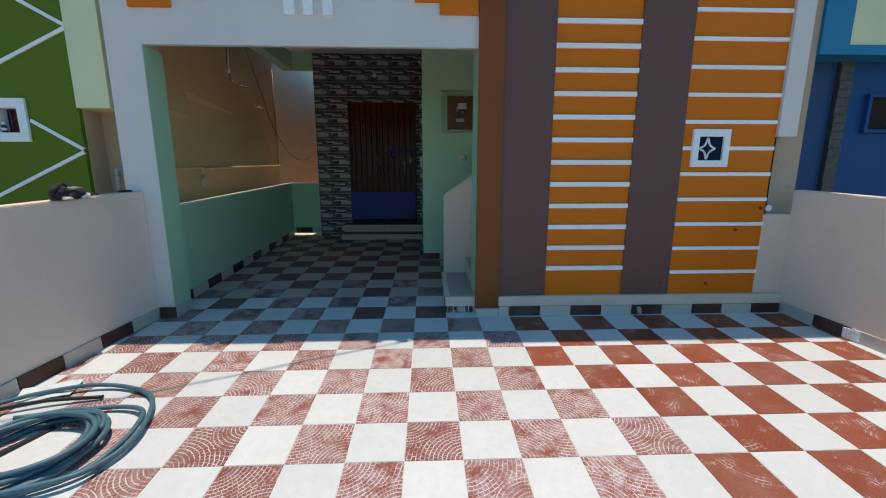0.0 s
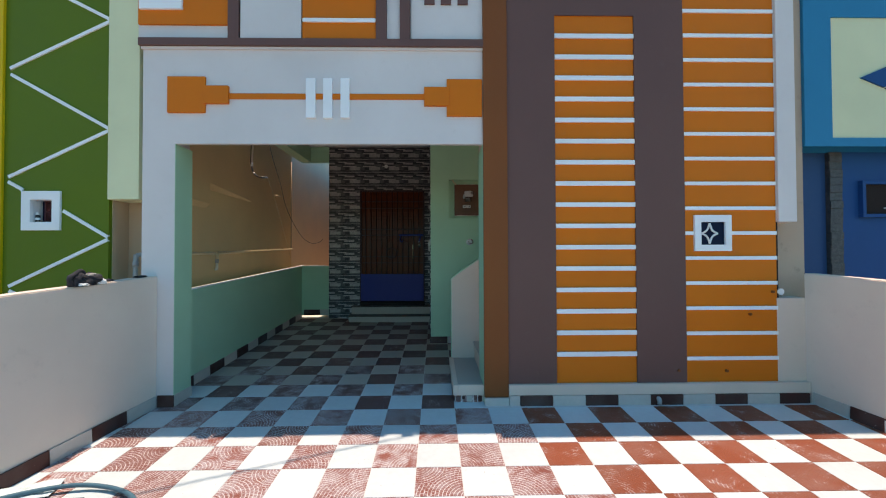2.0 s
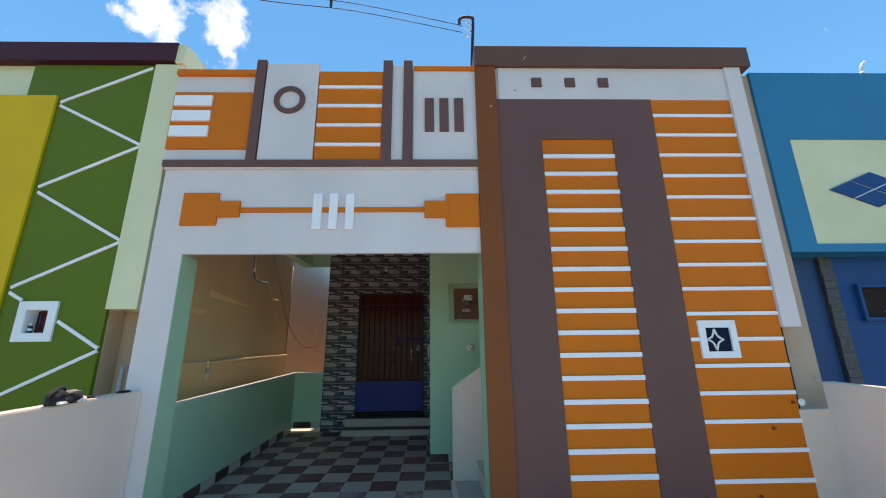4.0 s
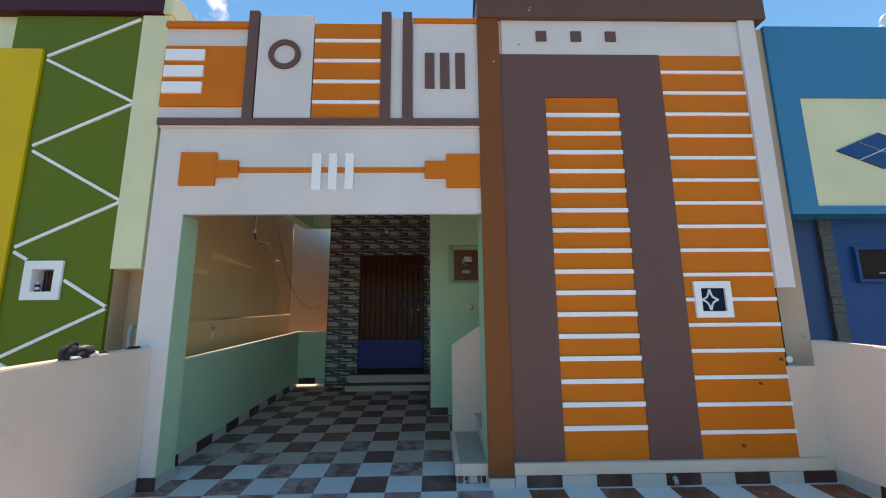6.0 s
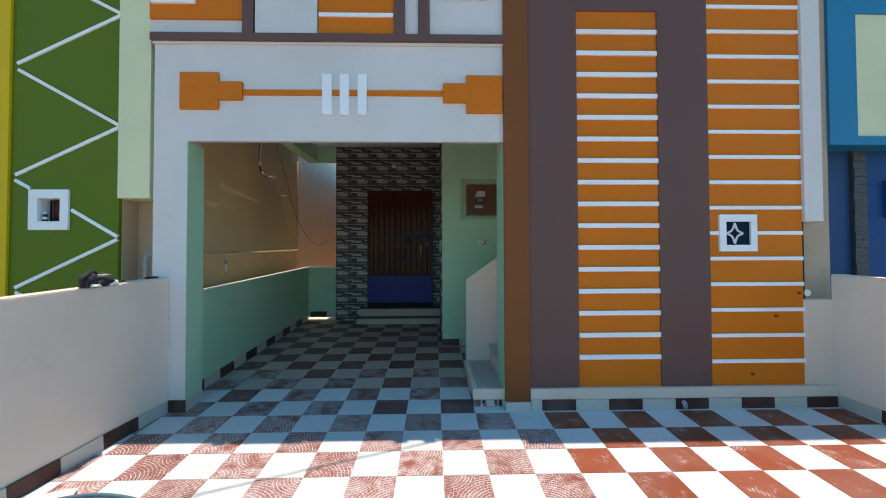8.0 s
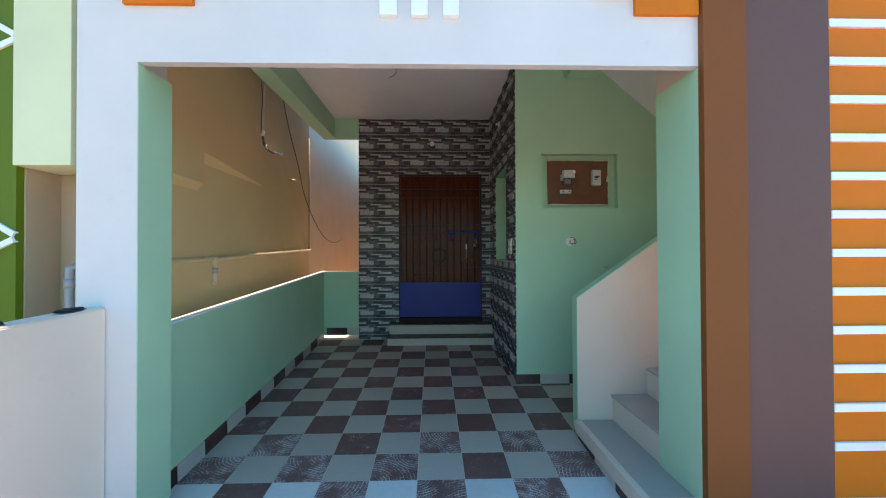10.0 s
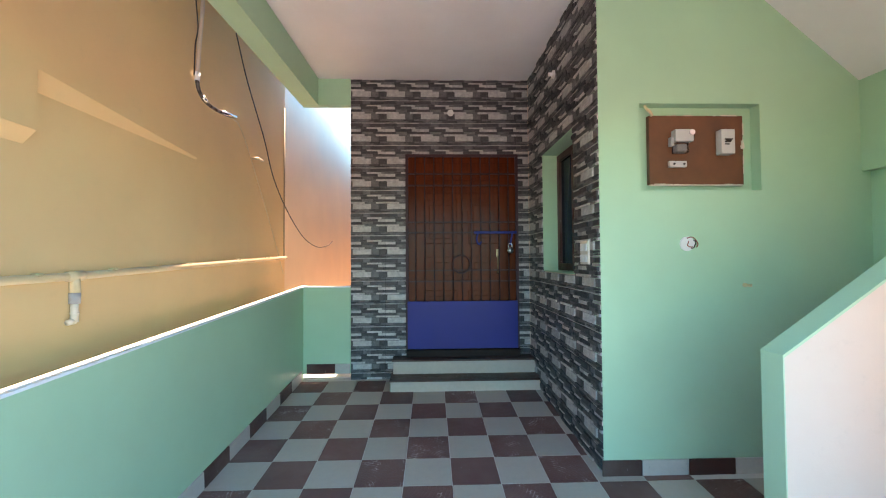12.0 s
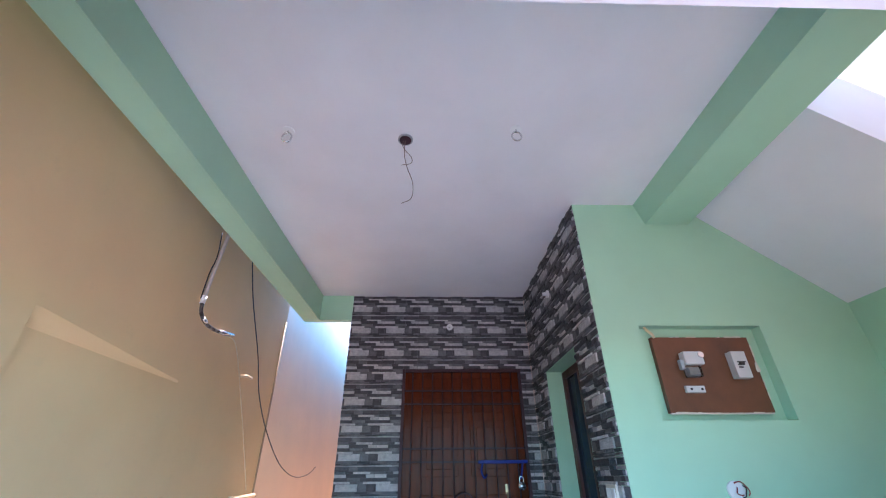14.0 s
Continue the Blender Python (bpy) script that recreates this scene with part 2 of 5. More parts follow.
BLUE = plain("blue enamelled sheet steel", (0.016, 0.027, 0.20), 0.42, 0.0, 0.06, 6, 0.22)
PVC = plain("ivory pvc", (0.64, 0.50, 0.30), 0.4, 0, 0.06)
IVORY = plain("pale ivory plastic", (0.66, 0.60, 0.50), 0.4, 0, 0.04)
PVCW = plain("white plastic", (0.78, 0.78, 0.76), 0.4, 0, 0.04)
GREYPVC = plain("grey pvc", (0.33, 0.335, 0.335), 0.45)
BLACK = plain("black rubber", (0.015, 0.015, 0.016), 0.5)
CHROME = plain("bright metal", (0.65, 0.65, 0.66), 0.2, 1.0)
BRASS = plain("dull brass", (0.50, 0.40, 0.24), 0.35, 1.0)
HOSE = plain("dusty blue rubber hose", (0.05, 0.14, 0.18), 0.5, 0, 0.25)
WIRE = plain("dark cable", (0.03, 0.022, 0.02), 0.6)
AGED = plain("aged white plastic", (0.52, 0.51, 0.50), 0.4, 0, 0.08)
TANPIPE = plain("tan painted pipe", (0.32, 0.23, 0.14), 0.5)
THINWIRE = plain("thin brown wire", (0.16, 0.10, 0.07), 0.5)
REDWIRE = plain("red wire", (0.30, 0.03, 0.02), 0.5)
GRANITE = tile_material("grey stone slab", (0.42, 0.39, 0.35), False, 0)
RAG = plain("black cloth", (0.02, 0.02, 0.025), 0.9, 0, 0.4)
LUMP = plain("dried cement lump", (0.30, 0.28, 0.25), 0.9, 0, 0.3)
SHEET = plain("pale plastic sheet", (0.62, 0.74, 0.72), 0.3)
GLASS, gn, gl, gb = base_material("dark window glass", 0.06)
gb.inputs["Base Color"].default_value = (0.010, 0.015, 0.042, 1)
gb.inputs["Specular IOR Level"].default_value = 0.04
CLEAR, gn, gl, gb = base_material("clear plastic", 0.12)
gb.inputs["Transmission Weight"].default_value = 1.0
gb.inputs["Base Color"].default_value = (0.92, 0.94, 0.95, 1)
# brown for sill and pane; painted darkness for the store and the joint
DARKROOM = paint("dark brown and painted gloom", (0.028, 0.018, 0.016), 0.8, 0.1)


# ---- building helpers ----
def box(bm, x0, x1, y0, y1, z0, z1, bevel=0.0):
    """An axis-aligned block; with bevel, its edges are rounded off."""
    g = bmesh.ops.create_cube(bm, size=1.0)["verts"]
    bmesh.ops.scale(bm, vec=(x1 - x0, y1 - y0, z1 - z0), verts=g)
    bmesh.ops.translate(bm, vec=((x0 + x1) / 2, (y0 + y1) / 2, (z0 + z1) / 2), verts=g)
    if bevel:
        edges = list({e for v in g for e in v.link_edges})
        bmesh.ops.bevel(bm, geom=edges, offset=bevel, segments=2, profile=0.6, affect="EDGES")


def holed(bm, x0, x1, y0, y1, z0, z1, hole):
    """A slab with a rectangular opening (x0, x1, z0, z1) right through it."""
    a, b, c, d = hole
    xs, zs = (x0, a, b, x1), (z0, c, d, z1)
    grid = [[[bm.verts.new((x, y, z)) for z in zs] for x in xs] for y in (y0, y1)]
    cells = [(i, k) for i in range(3) for k in range(3) if (i, k) != (1, 1)]
    for side in grid:
        for i, k in cells:
            bm.faces.new((side[i][k], side[i + 1][k], side[i + 1][k + 1], side[i][k + 1]))
    for i, k in cells:
        for (p, q), (u, w) in (((i, k), (i + 1, k)), ((i + 1, k), (i + 1, k + 1)), ((i + 1, k + 1), (i, k + 1)), ((i, k + 1), (i, k))):
            other = (i + w - q, k + p - u)
            if other not in cells:
                bm.faces.new((grid[0][p][q], grid[0][u][w], grid[1][u][w], grid[1][p][q]))
    bmesh.ops.recalc_face_normals(bm, faces=bm.faces)


def prism(bm, outline, axis, a, b):
    """The outline (pairs) pushed from a to b along an axis: 'x' takes (y, z), 'y' (x, z), 'z' (x, y)."""
    def at(p, v):
        return {"x": (v, p[0], p[1]), "y": (p[0], v, p[1]), "z": (p[0], p[1], v)}[axis]
    lo = [bm.verts.new(at(p, a)) for p in outline]
    hi = [bm.verts.new(at(p, b)) for p in outline]
    bm.faces.new(lo)
    bm.faces.new(hi)
    for i in range(len(lo)):
        j = (i + 1) % len(lo)
        bm.faces.new((lo[i], lo[j], hi[j], hi[i]))
    bmesh.ops.recalc_face_normals(bm, faces=bm.faces)


def tube(bm, pts, r, seg=10, closed=False):
    """A round bar swept along points."""
    pts = [Vector(p) for p in pts]
    rings, up = [], Vector((0.13, 0.21, 0.97))
    for i, p in enumerate(pts):
        d = (pts[min(i + 1, len(pts) - 1)] - pts[max(i - 1, 0)])
        if closed:
            d = pts[(i + 1) % len(pts)] - pts[i - 1]
        d.normalize()
        if abs(d.dot(up)) > 0.95:
            up = Vector((0.9, 0.3, 0.1))
        a = d.cross(up).normalized()
        b = d.cross(a)
        up = -b if b.dot(up) < 0 else b
        rings.append([bm.verts.new(p + r * (math.cos(q) * a + math.sin(q) * b)) for q in (6.28318 * k / seg for k in range(seg))])
    n = len(rings)
    for i in range(n if closed else n - 1):
        p, q = rings[i], rings[(i + 1) % n]
        off = min(range(seg), key=lambda o: (p[0].co - q[o].co).length) if closed and i == n - 1 else 0
        for k in range(seg):
            bm.faces.new((p[k], p[(k + 1) % seg], q[(k + 1 + off) % seg], q[(k + off) % seg]))
    if not closed:
        bm.faces.new(rings[0])
        bm.faces.new(rings[-1])
    bmesh.ops.recalc_face_normals(bm, faces=bm.faces)
    for f in bm.faces:
        f.smooth = True


def smooth_path(keys, steps=8):
    """A Catmull-Rom line through a few points."""
    k = [Vector(p) for p in keys]
    k = [2 * k[0] - k[1], *k, 2 * k[-1] - k[-2]]
    out = []
    for i in range(1, len(k) - 2):
        for s in range(steps):
            t = s / steps
            out.append(0.5 * (2 * k[i] + t * (k[i + 1] - k[i - 1]) + t * t * (2 * k[i - 1] - 5 * k[i] + 4 * k[i + 1] - k[i + 2]) + t ** 3 * (3 * k[i] - k[i - 1] - 3 * k[i + 1] + k[i + 2])))
    return out + [k[-2]]


def disc(bm, centre, r, depth, axis="y", seg=24):
    """A round plate or peg, centred, along an axis."""
    c = Vector(centre)
    d = Vector({"x": (1, 0, 0), "y": (0, 1, 0), "z": (0, 0, 1)}[axis]) * depth / 2
    a = Vector({"x": (0, 1, 0), "y": (1, 0, 0), "z": (1, 0, 0)}[axis])
    b = Vector({"x": (0, 0, 1), "y": (0, 0, 1), "z": (0, 1, 0)}[axis])
    lo, hi = [[bm.verts.new(c + s * d + r * (math.cos(q) * a + math.sin(q) * b)) for q in (6.28318 * k / seg for k in range(seg))] for s in (-1, 1)]
    bm.faces.new(lo)
    bm.faces.new(hi)
    for k in range(seg):
        bm.faces.new((lo[k], lo[(k + 1) % seg], hi[(k + 1) % seg], hi[k]))
    bmesh.ops.recalc_face_normals(bm, faces=bm.faces)


def part(name, bm, material, parent=None, label="", kind=""):
    """Links a bmesh as one mesh object, under a thing or a part."""
    me = bpy.data.meshes.new(name)
    bm.to_mesh(me)
    bm.free()
    for m in material if isinstance(material, (list, tuple)) else (material,):
        me.materials.append(m)
    ob = new(name, me)
    ob.parent = parent
    return tagged(ob, label, kind=kind)


def block(name, dims, material, parent=None, label="", bevel=0.0, kind=""):
    bm = bmesh.new()
    box(bm, *dims, bevel)
    return part(name, bm, material, parent, label, kind)


def thing(name, at, label, category, group="", kind=""):
    ob = new(name)
    ob.location = at
    ob.empty_display_size = 0.1
    return tagged(ob, label, category, group, kind)


def under(parent, *obs):
    """Hangs parts built in world coordinates under an Empty that stands elsewhere."""
    for o in obs:
        o.parent = parent
        o.matrix_parent_inverse = Matrix.Translation(parent.location).inverted()


def setting(ob, label, category):
    return tagged(ob, label, category, kind="structure")


FY = 0.695            # face of the house front
WX = 0.58            # right jamb of the porch opening
PX = -2.265           # left jamb
TOP = 3.41            # porch ceiling

# ---- ground and floor base ----
bm = bmesh.new()
prism(bm, [(-300, fz(-5) - 0.35), (300, fz(-5) - 0.35), (300, fz(-5) - 0.15), (-300, fz(-5) - 0.15)], "y", -300, 300)
setting(part("ground", bm, EARTH), "flat dusty earth round the houses", "ground")

bm = bmesh.new()
prism(bm, [(-5.0, fz(-5) - 0.2), (4.60, fz(-5) - 0.2), (4.60, fz(4.6) - 0.0025), (-5.0, fz(-5) - 0.0025)], "x", -3.0, 4.2)
floor = setting(part("floor", bm, GROUT), "sloping chequered tile floor of the yard and porch", "floor")

setting(block("pavement_gap", (-2.815, -1.85, 4.602, 4.98, -0.29, fz(4.6) + 0.004), GROUT), "pale cement path between the houses", "pavement")
setting(block("pavement_path", (-2.815, -1.85, 4.98, 13.99, -0.29, fz(4.6)), CONCRETE), "stained cement path between the houses", "pavement")
# hidden reflector floor, added to throw sun onto the foot of the tan wall
setting(block("pavement_bounce", (-2.679, -2.456, 1.03, 4.60, -0.29, 0.10), GROUT), "unseen pale channel floor added to bounce sunlight", "pavement")

# ---- compound walls ----
def yard_wall(name, x0, lean, out, label):
    """A low boundary wall that runs from the house to the street and opens outwards a little."""
    bm = bmesh.new()
    y0, y1 = FY, -5.0
    x1 = x0 + lean * (y0 - y1)
    v = [bm.verts.new(p) for x, y in ((x0, y0), (x1, y1)) for o in (0, out) for p in ((x + o, y, fz(y) - 0.25), (x + o, y, fz(y) + 1.19))]
    for f in ((0, 1, 5, 4), (2, 6, 7, 3), (1, 3, 7, 5), (0, 4, 6, 2), (0, 2, 3, 1), (4, 5, 7, 6)):
        bm.faces.new([v[i] for i in f])
    bmesh.ops.recalc_face_normals(bm, faces=bm.faces)
    bmesh.ops.bevel(bm, geom=bm.edges[:], offset=0.008, segments=2, affect="EDGES")
    return setting(part(name, bm, BEIGE), label, "wall")


yard_left = yard_wall("wall_yard_left", -2.41, -0.10, -0.12, "low beige plastered boundary wall with tile skirting")
yard_right = yard_wall("wall_yard_right", 3.60, 0.10, 0.12, "low beige plastered boundary wall with tile skirting")

# ---- house front ----
bm = bmesh.new()
prism(bm, [(-2.56, -0.3), (PX, -0.3), (PX, 2.39), (WX, 2.39), (WX, 3.36), (-2.56, 3.36)], "y", FY, 0.745)
lintel = setting(part("wall_front_left", bm, WHITE), "white porch front with pier, lintel and orange mouldings", "wall")
block("pier", (-2.56, PX, 0.745, 0.95, -0.3, 2.389), WHITE, lintel, "white pier behind the front")
block("reveal", (PX - 0.002, PX + 0.004, FY + 0.003, 0.952, fz(0.8), 2.386), GREEN, lintel, "mint green painted reveal")
for x0, x1, z0, z1, m, y in (
        (-2.327, -1.984, 2.672, 3.006, ORANGE, 0.022), (-2.0, -1.77, 2.755, 2.92, ORANGE, 0.03),
        (0.03, 0.265, 2.74, 2.915, ORANGE, 0.03), (0.24, WX - 0.01, 2.645, 2.992, ORANGE, 0.022),
        (-1.77, 0.03, 2.803, 2.855, ORANGE, 0.012),
        (-1.06, -0.973, 2.624, 2.993, BRIGHT, 0.03), (-0.901, -0.819, 2.624, 2.993, BRIGHT, 0.03), (-0.741, -0.66, 2.624, 2.993, BRIGHT, 0.03)):
    block("moulding", (x0, x1, FY - y, FY + 0.01, z0, z1), m, lintel, "white raised bar" if m is BRIGHT else "orange raised moulding", 0.003)

para = setting(block("wall_parapet", (-2.62, WX, FY + 0.02, 0.86, 3.355, 4.41), WHITE), "white roof parapet with orange panels and grey fins", "wall")
block("pier_head", (-2.56, -2.28, 0.746, 0.94, 2.39, 3.118), WHITE, lintel)
block("ledge", (-2.58, WX, FY - 0.045, 0.86, 3.285, 3.355), TAUPE, lintel, "grey brown drip ledge", 0.004)
block("ledge_lip", (-2.57, WX, FY - 0.02, FY + 0.01, 3.262, 3.285), WHITE, lintel)
for x0, x1, z0, z1, m, y in (
        (-2.62, -1.77, 4.375, 4.44, ORANGE, 0.02), (-2.61, -1.765, 3.50, 4.165, ORANGE, 0.004),
        (-1.66, -1.105, 3.36, 4.505, WHITE, 0.03), (-1.095, -0.415, 3.36, 4.42, ORANGE, 0.02),
        (-0.315, -0.195, 3.36, 4.50, WHITE, 0.01), (-0.09, WX, 4.44, 4.495, ORANGE, 0.02), (-0.09, WX, 3.36, 4.44, WHITE, 0.004)):
    block("panel", (x0, x1, FY - y, FY + 0.05, z0, z1), m, para, "orange panel" if m is ORANGE else "white panel", 0.003)
for x0, x1 in ((-1.772, -1.672), (-0.414, -0.315), (-0.193, -0.10)):
    block("fin", (x0, x1, FY - 0.04, 0.87, 3.356, 4.55), TAUPE, para, "grey brown upright fin", 0.004)
for i, z in enumerate((3.63, 3.81, 3.99)):
    block("bar", (-2.588, -2.198, FY - 0.028, FY, z, z + 0.122), BRIGHT, para, "bright white bar", 0.004)
for x in (0.034, 0.188, 0.345):
    block("bar", (x, x + 0.097, FY - 0.022, FY, 3.695, 4.09), TAUPE, para, "grey brown bar", 0.004)
for z in (3.532, 3.757, 3.988, 4.215):
    block("stripe", (-1.09, -0.418, FY - 0.035, FY, z - 0.018, z + 0.018), BRIGHT, para, "", 0.003)
bm = bmesh.new()
n = 40
rings = []
for r, y in ((0.108, FY - 0.03), (0.108, FY - 0.048), (0.162, FY - 0.048), (0.162, FY - 0.03)):
    rings.append([bm.verts.new((-1.387 + r * math.cos(6.28318 * k / n), y, 4.05 + r * math.sin(6.28318 * k / n))) for k in range(n)])
for a, b in ((0, 1), (1, 2), (2, 3), (3, 0)):
    for k in range(n):
        bm.faces.new((rings[a][k], rings[a][(k + 1) % n], rings[b][(k + 1) % n], rings[b][k]))
bmesh.ops.recalc_face_normals(bm, faces=bm.faces)
part("ring", bm, TAUPE, para, "grey brown raised ring")

tower = setting(block("wall_front_right", (WX, 3.33, FY, 1.08, -0.3, 4.70), CREAM), "tall house front with orange and grey brown panels", "wall")
block("reveal", (WX - 0.004, WX + 0.004, FY + 0.002, 1.083, fz(0.9), 2.386), GREEN, tower, "mint green painted reveal")
block("upper_wall", (3.33, 3.515, FY + 0.01, 1.08, 1.655, 4.70), WHITE, tower)
block("pilaster", (WX - 0.003, 0.80, FY - 0.04, FY + 0.02, 0.05, 4.48), BROWN, tower, "red brown pilaster", 0.004)
block("cornice", (WX - 0.003, 3.63, FY - 0.06, 1.09, 4.48, 4.73), CORNICE, tower, "red brown cornice", 0.006)
block("panel", (0.83, 3.515, FY - 0.012, FY + 0.01, 4.08, 4.478), WHITE, tower, "white frieze")
frame_p = part("frame_panel", bmesh.new(), TAUPE, tower, "grey brown frame panel")
bm = bmesh.new()
prism(bm, [(0.80, 0.165), (1.25, 0.165), (1.25, 3.60), (2.0, 3.60), (2.0, 0.165), (2.465, 0.165), (2.465, 4.08), (0.80, 4.08)], "y", FY - 0.02, FY + 0.01)
bm.to_mesh(frame_p.data)
bm.free()
mid = block("panel", (1.25, 2.0, FY - 0.006, FY + 0.01, 0.165, 3.60), ORANGE, tower, "orange panel with white stripes")
for i in range(16):
    z = 0.432 + 0.1982 * i
    block("stripe", (1.252, 1.998, FY - 0.024, FY, z - 0.021, z + 0.021), BRIGHT, mid, "", 0.003)
side = block("panel", (2.465, 3.335, FY - 0.008, FY + 0.01, 0.165, 4.13), ORANGE, tower, "orange panel with white stripes")
for i in range(16):
    z = 0.384 + 0.2334 * i
    if i == 5:
        block("stripe", (2.467, 2.56, FY - 0.022, FY, z - 0.017, z + 0.017), BRIGHT, side, "", 0.003)
        block("stripe", (2.89, 3.333, FY - 0.022, FY, z - 0.017, z + 0.017), BRIGHT, side, "", 0.003)
    else:
        block("stripe", (2.467, 3.333, FY - 0.022, FY, z - 0.017, z + 0.017), BRIGHT, side, "", 0.003)
block("white_strip", (3.337, 3.512, FY - 0.04, FY + 0.02, 1.655, 4.479), WHITE, tower, "white vertical band", 0.004)
for x in (1.19, 1.556, 1.92):
    block("square", (x, x + 0.11, FY - 0.03, FY, 4.233, 4.345), TAUPE, tower, "small grey brown square", 0.004)
block("plinth", (0.80, 3.60, FY - 0.055, FY + 0.01, 0.07, 0.165), CREAM, tower, "cream plinth band", 0.004)
block("low_wall", (3.33, 3.62, FY - 0.01, 0.83, -0.2, 0.94), CREAM, tower, "cream low wall", 0.006)
for x, z in ((2.386, 0.275), (2.841, 0.268), (3.07, 0.792), (3.29, 1.0)):
    bm = bmesh.new()
    disc(bm, (x, FY - 0.018, z), 0.013, 0.02, "y", 14)
    part("weep_hole", bm, BROWN, tower, "rust stained pipe stub")

for x, z, y, w in ((1.121, 4.562, 0.06, 0.012), (1.006, 4.196, 0.012, 0.014), (0.736, 3.98, 0.04, 0.012), (1.135, 4.59, 0.06, 0.008)):
    bm = bmesh.new()
    disc(bm, (x, FY - y, z), w, 0.003, "y", 7)
    part("paint_chip", bm, CONCRETE, tower, "chipped paint")

# small square window with a star grille
win = thing("window_1", (2.72, FY, 1.55), "small square white window with a star grille", "window", kind="structure")
bm = bmesh.new()
for d in ((2.55, 2.897, 1.655, 1.72), (2.55, 2.897, 1.383, 1.442), (2.55, 2.61, 1.442, 1.655), (2.838, 2.897, 1.442, 1.655)):
    box(bm, d[0], d[1], FY - 0.034, FY, d[2], d[3], 0.002)
under(win, part("window_frame", bm, BRIGHT))
under(win, block("pane", (2.61, 2.838, FY - 0.012, FY - 0.009, 1.442, 1.655), GLASS))
bm = bmesh.new()
for sx, sz in ((1, 1), (1, -1), (-1, 1), (-1, -1)):
    tube(bm, smooth_path([(2.695 + sx * 0.075, FY - 0.02, 1.548), (2.695 + sx * 0.025, FY - 0.02, 1.548 + sz * 0.03), (2.695, FY - 0.02, 1.548 + sz * 0.095)], 5), 0.009, 8)
under(win, part("grille", bm, PVCW))

# solid dark strip in the joint, drawing the shadow as colour
block("joint", (3.3355, 3.352, FY - 0.006, 0.819, 0.942, 1.654), DARKROOM, tower, "dark strip for the shade in the joint")

# bare strip between the two houses
setting(block("wall_gap", (3.335, 3.728, 0.82, 1.05, -0.3, 4.5), CONCRETE), "bare stained cement wall in the gap", "wall")
bm = bmesh.new()
tube(bm, [(3.37, 0.90, 1.0), (3.37, 0.70, 1.0)], 0.022)
disc(bm, (3.37, 0.70, 1.0), 0.03, 0.04, "y", 16)
tagged(part("pipe_stub", bm, PVCW), "white plastic waste pipe stub from the wall", "pipe")
bm = bmesh.new()
tube(bm, [(2.167, FY, 0.035), (2.167, 0.615, 0.035), (2.167, 0.608, 0.02), (2.167, 0.608, -0.01)], 0.02)
tagged(part("drain_pipe", bm, GREYPVC), "grey plastic drain stub at the plinth", "pipe")

# ---- porch ----
setting(block("ceiling", (-2.33, 0.60, 0.747, 4.56, TOP, TOP + 0.14), CEIL), "flat white porch ceiling", "ceiling")
bm = bmesh.new()
ends = [[bm.verts.new((x, y, z)) for x, z in ((xi - 0.18, 3.12), (xi, 3.12), (xi, TOP + 0.15), (xi - 0.18, TOP + 0.15))] for y, xi in ((0.747, -2.30), (4.60, -2.223))]
bm.faces.new(ends[0])
bm.faces.new(ends[1])
for i in range(4):
    bm.faces.new((ends[0][i], ends[0][(i + 1) % 4], ends[1][(i + 1) % 4], ends[1][i]))
bmesh.ops.recalc_face_normals(bm, faces=bm.faces)
setting(part("beam_left", bm, GREEN), "mint green edge beam of the porch roof", "beam")
setting(block("beam_back", (-2.226, -1.88, 4.53, 4.60, 3.12, TOP), GREEN), "mint green end beam", "beam")
setting(block("roof_slab_edge", (-2.44, -1.87, 4.601, 4.85, TOP + 0.01, TOP + 0.15), CEIL), "white overhanging edge of the porch roof", "roof")
bm = bmesh.new()
prism(bm, [(0.58, 3.235), (0.90, 3.235), (0.90, TOP + 0.15), (0.53, TOP + 0.15), (0.53, TOP)], "y", 1.08, 2.765)
setting(part("beam_right", bm, GREEN), "mint green beam over the stair", "beam")

bm = bmesh.new()
prism(bm, [(0.951, -0.2), (4.60, -0.2), (4.60, 1.158), (0.951, 0.995)], "x", -2.455, -2.40)
setting(part("wall_porch_left", bm, GREEN), "low mint green porch wall with white top", "wall")
bm = bmesh.new()
prism(bm, [(0.951, 0.993), (4.70, 1.160), (4.70, 1.172), (0.951, 1.005)], "x", -2.457, -2.397)
setting(part("coping", bm, BRIGHT), "thin white coping of the porch wall", "coping")
setting(block("wall_porch_end", (-2.40, -1.895, 4.59, 4.63, fz(4.6) + 0.048, 1.157), GREEN), "low mint green wall with a drain slot", "wall")
block("coping", (-2.396, -1.895, 4.585, 4.642, 1.157, 1.171), BRIGHT, bpy.data.objects["wall_porch_end"])

back = setting(block("wall_back", (-1.87, 0.30, 4.575, 4.75, -0.2, 3.56), CREAM), "back wall of the porch clad in ledge stone", "wall")
right = setting(block("wall_stone_right", (0.075, 0.30, 2.765, 3.22, -0.2, TOP), CREAM), "porch side wall clad in ledge stone", "wall")
block("wall_under_sill", (0.075, 0.30, 3.22, 4.06, -0.2, 1.34), CREAM, right)
block("wall_over_window", (0.075, 0.30, 3.22, 4.06, 2.45, TOP), CREAM, right)
block("wall_behind", (0.075, 0.30, 4.06, 4.575, -0.2, TOP), CREAM, right)

bm = bmesh.new()
prism(bm, [(0.06, -0.2), (1.95, -0.2), (1.95, 4.3), (1.125, 4.3), (1.125, TOP), (0.06, TOP), (0.06, 2.2), (0.33, 2.2), (0.33, 2.455), (1.125, 2.455),
           (1.125, 1.89), (0.33, 1.89), (0.33, 2.1998), (0.06, 2.1998)], "y", 2.762, 2.88)
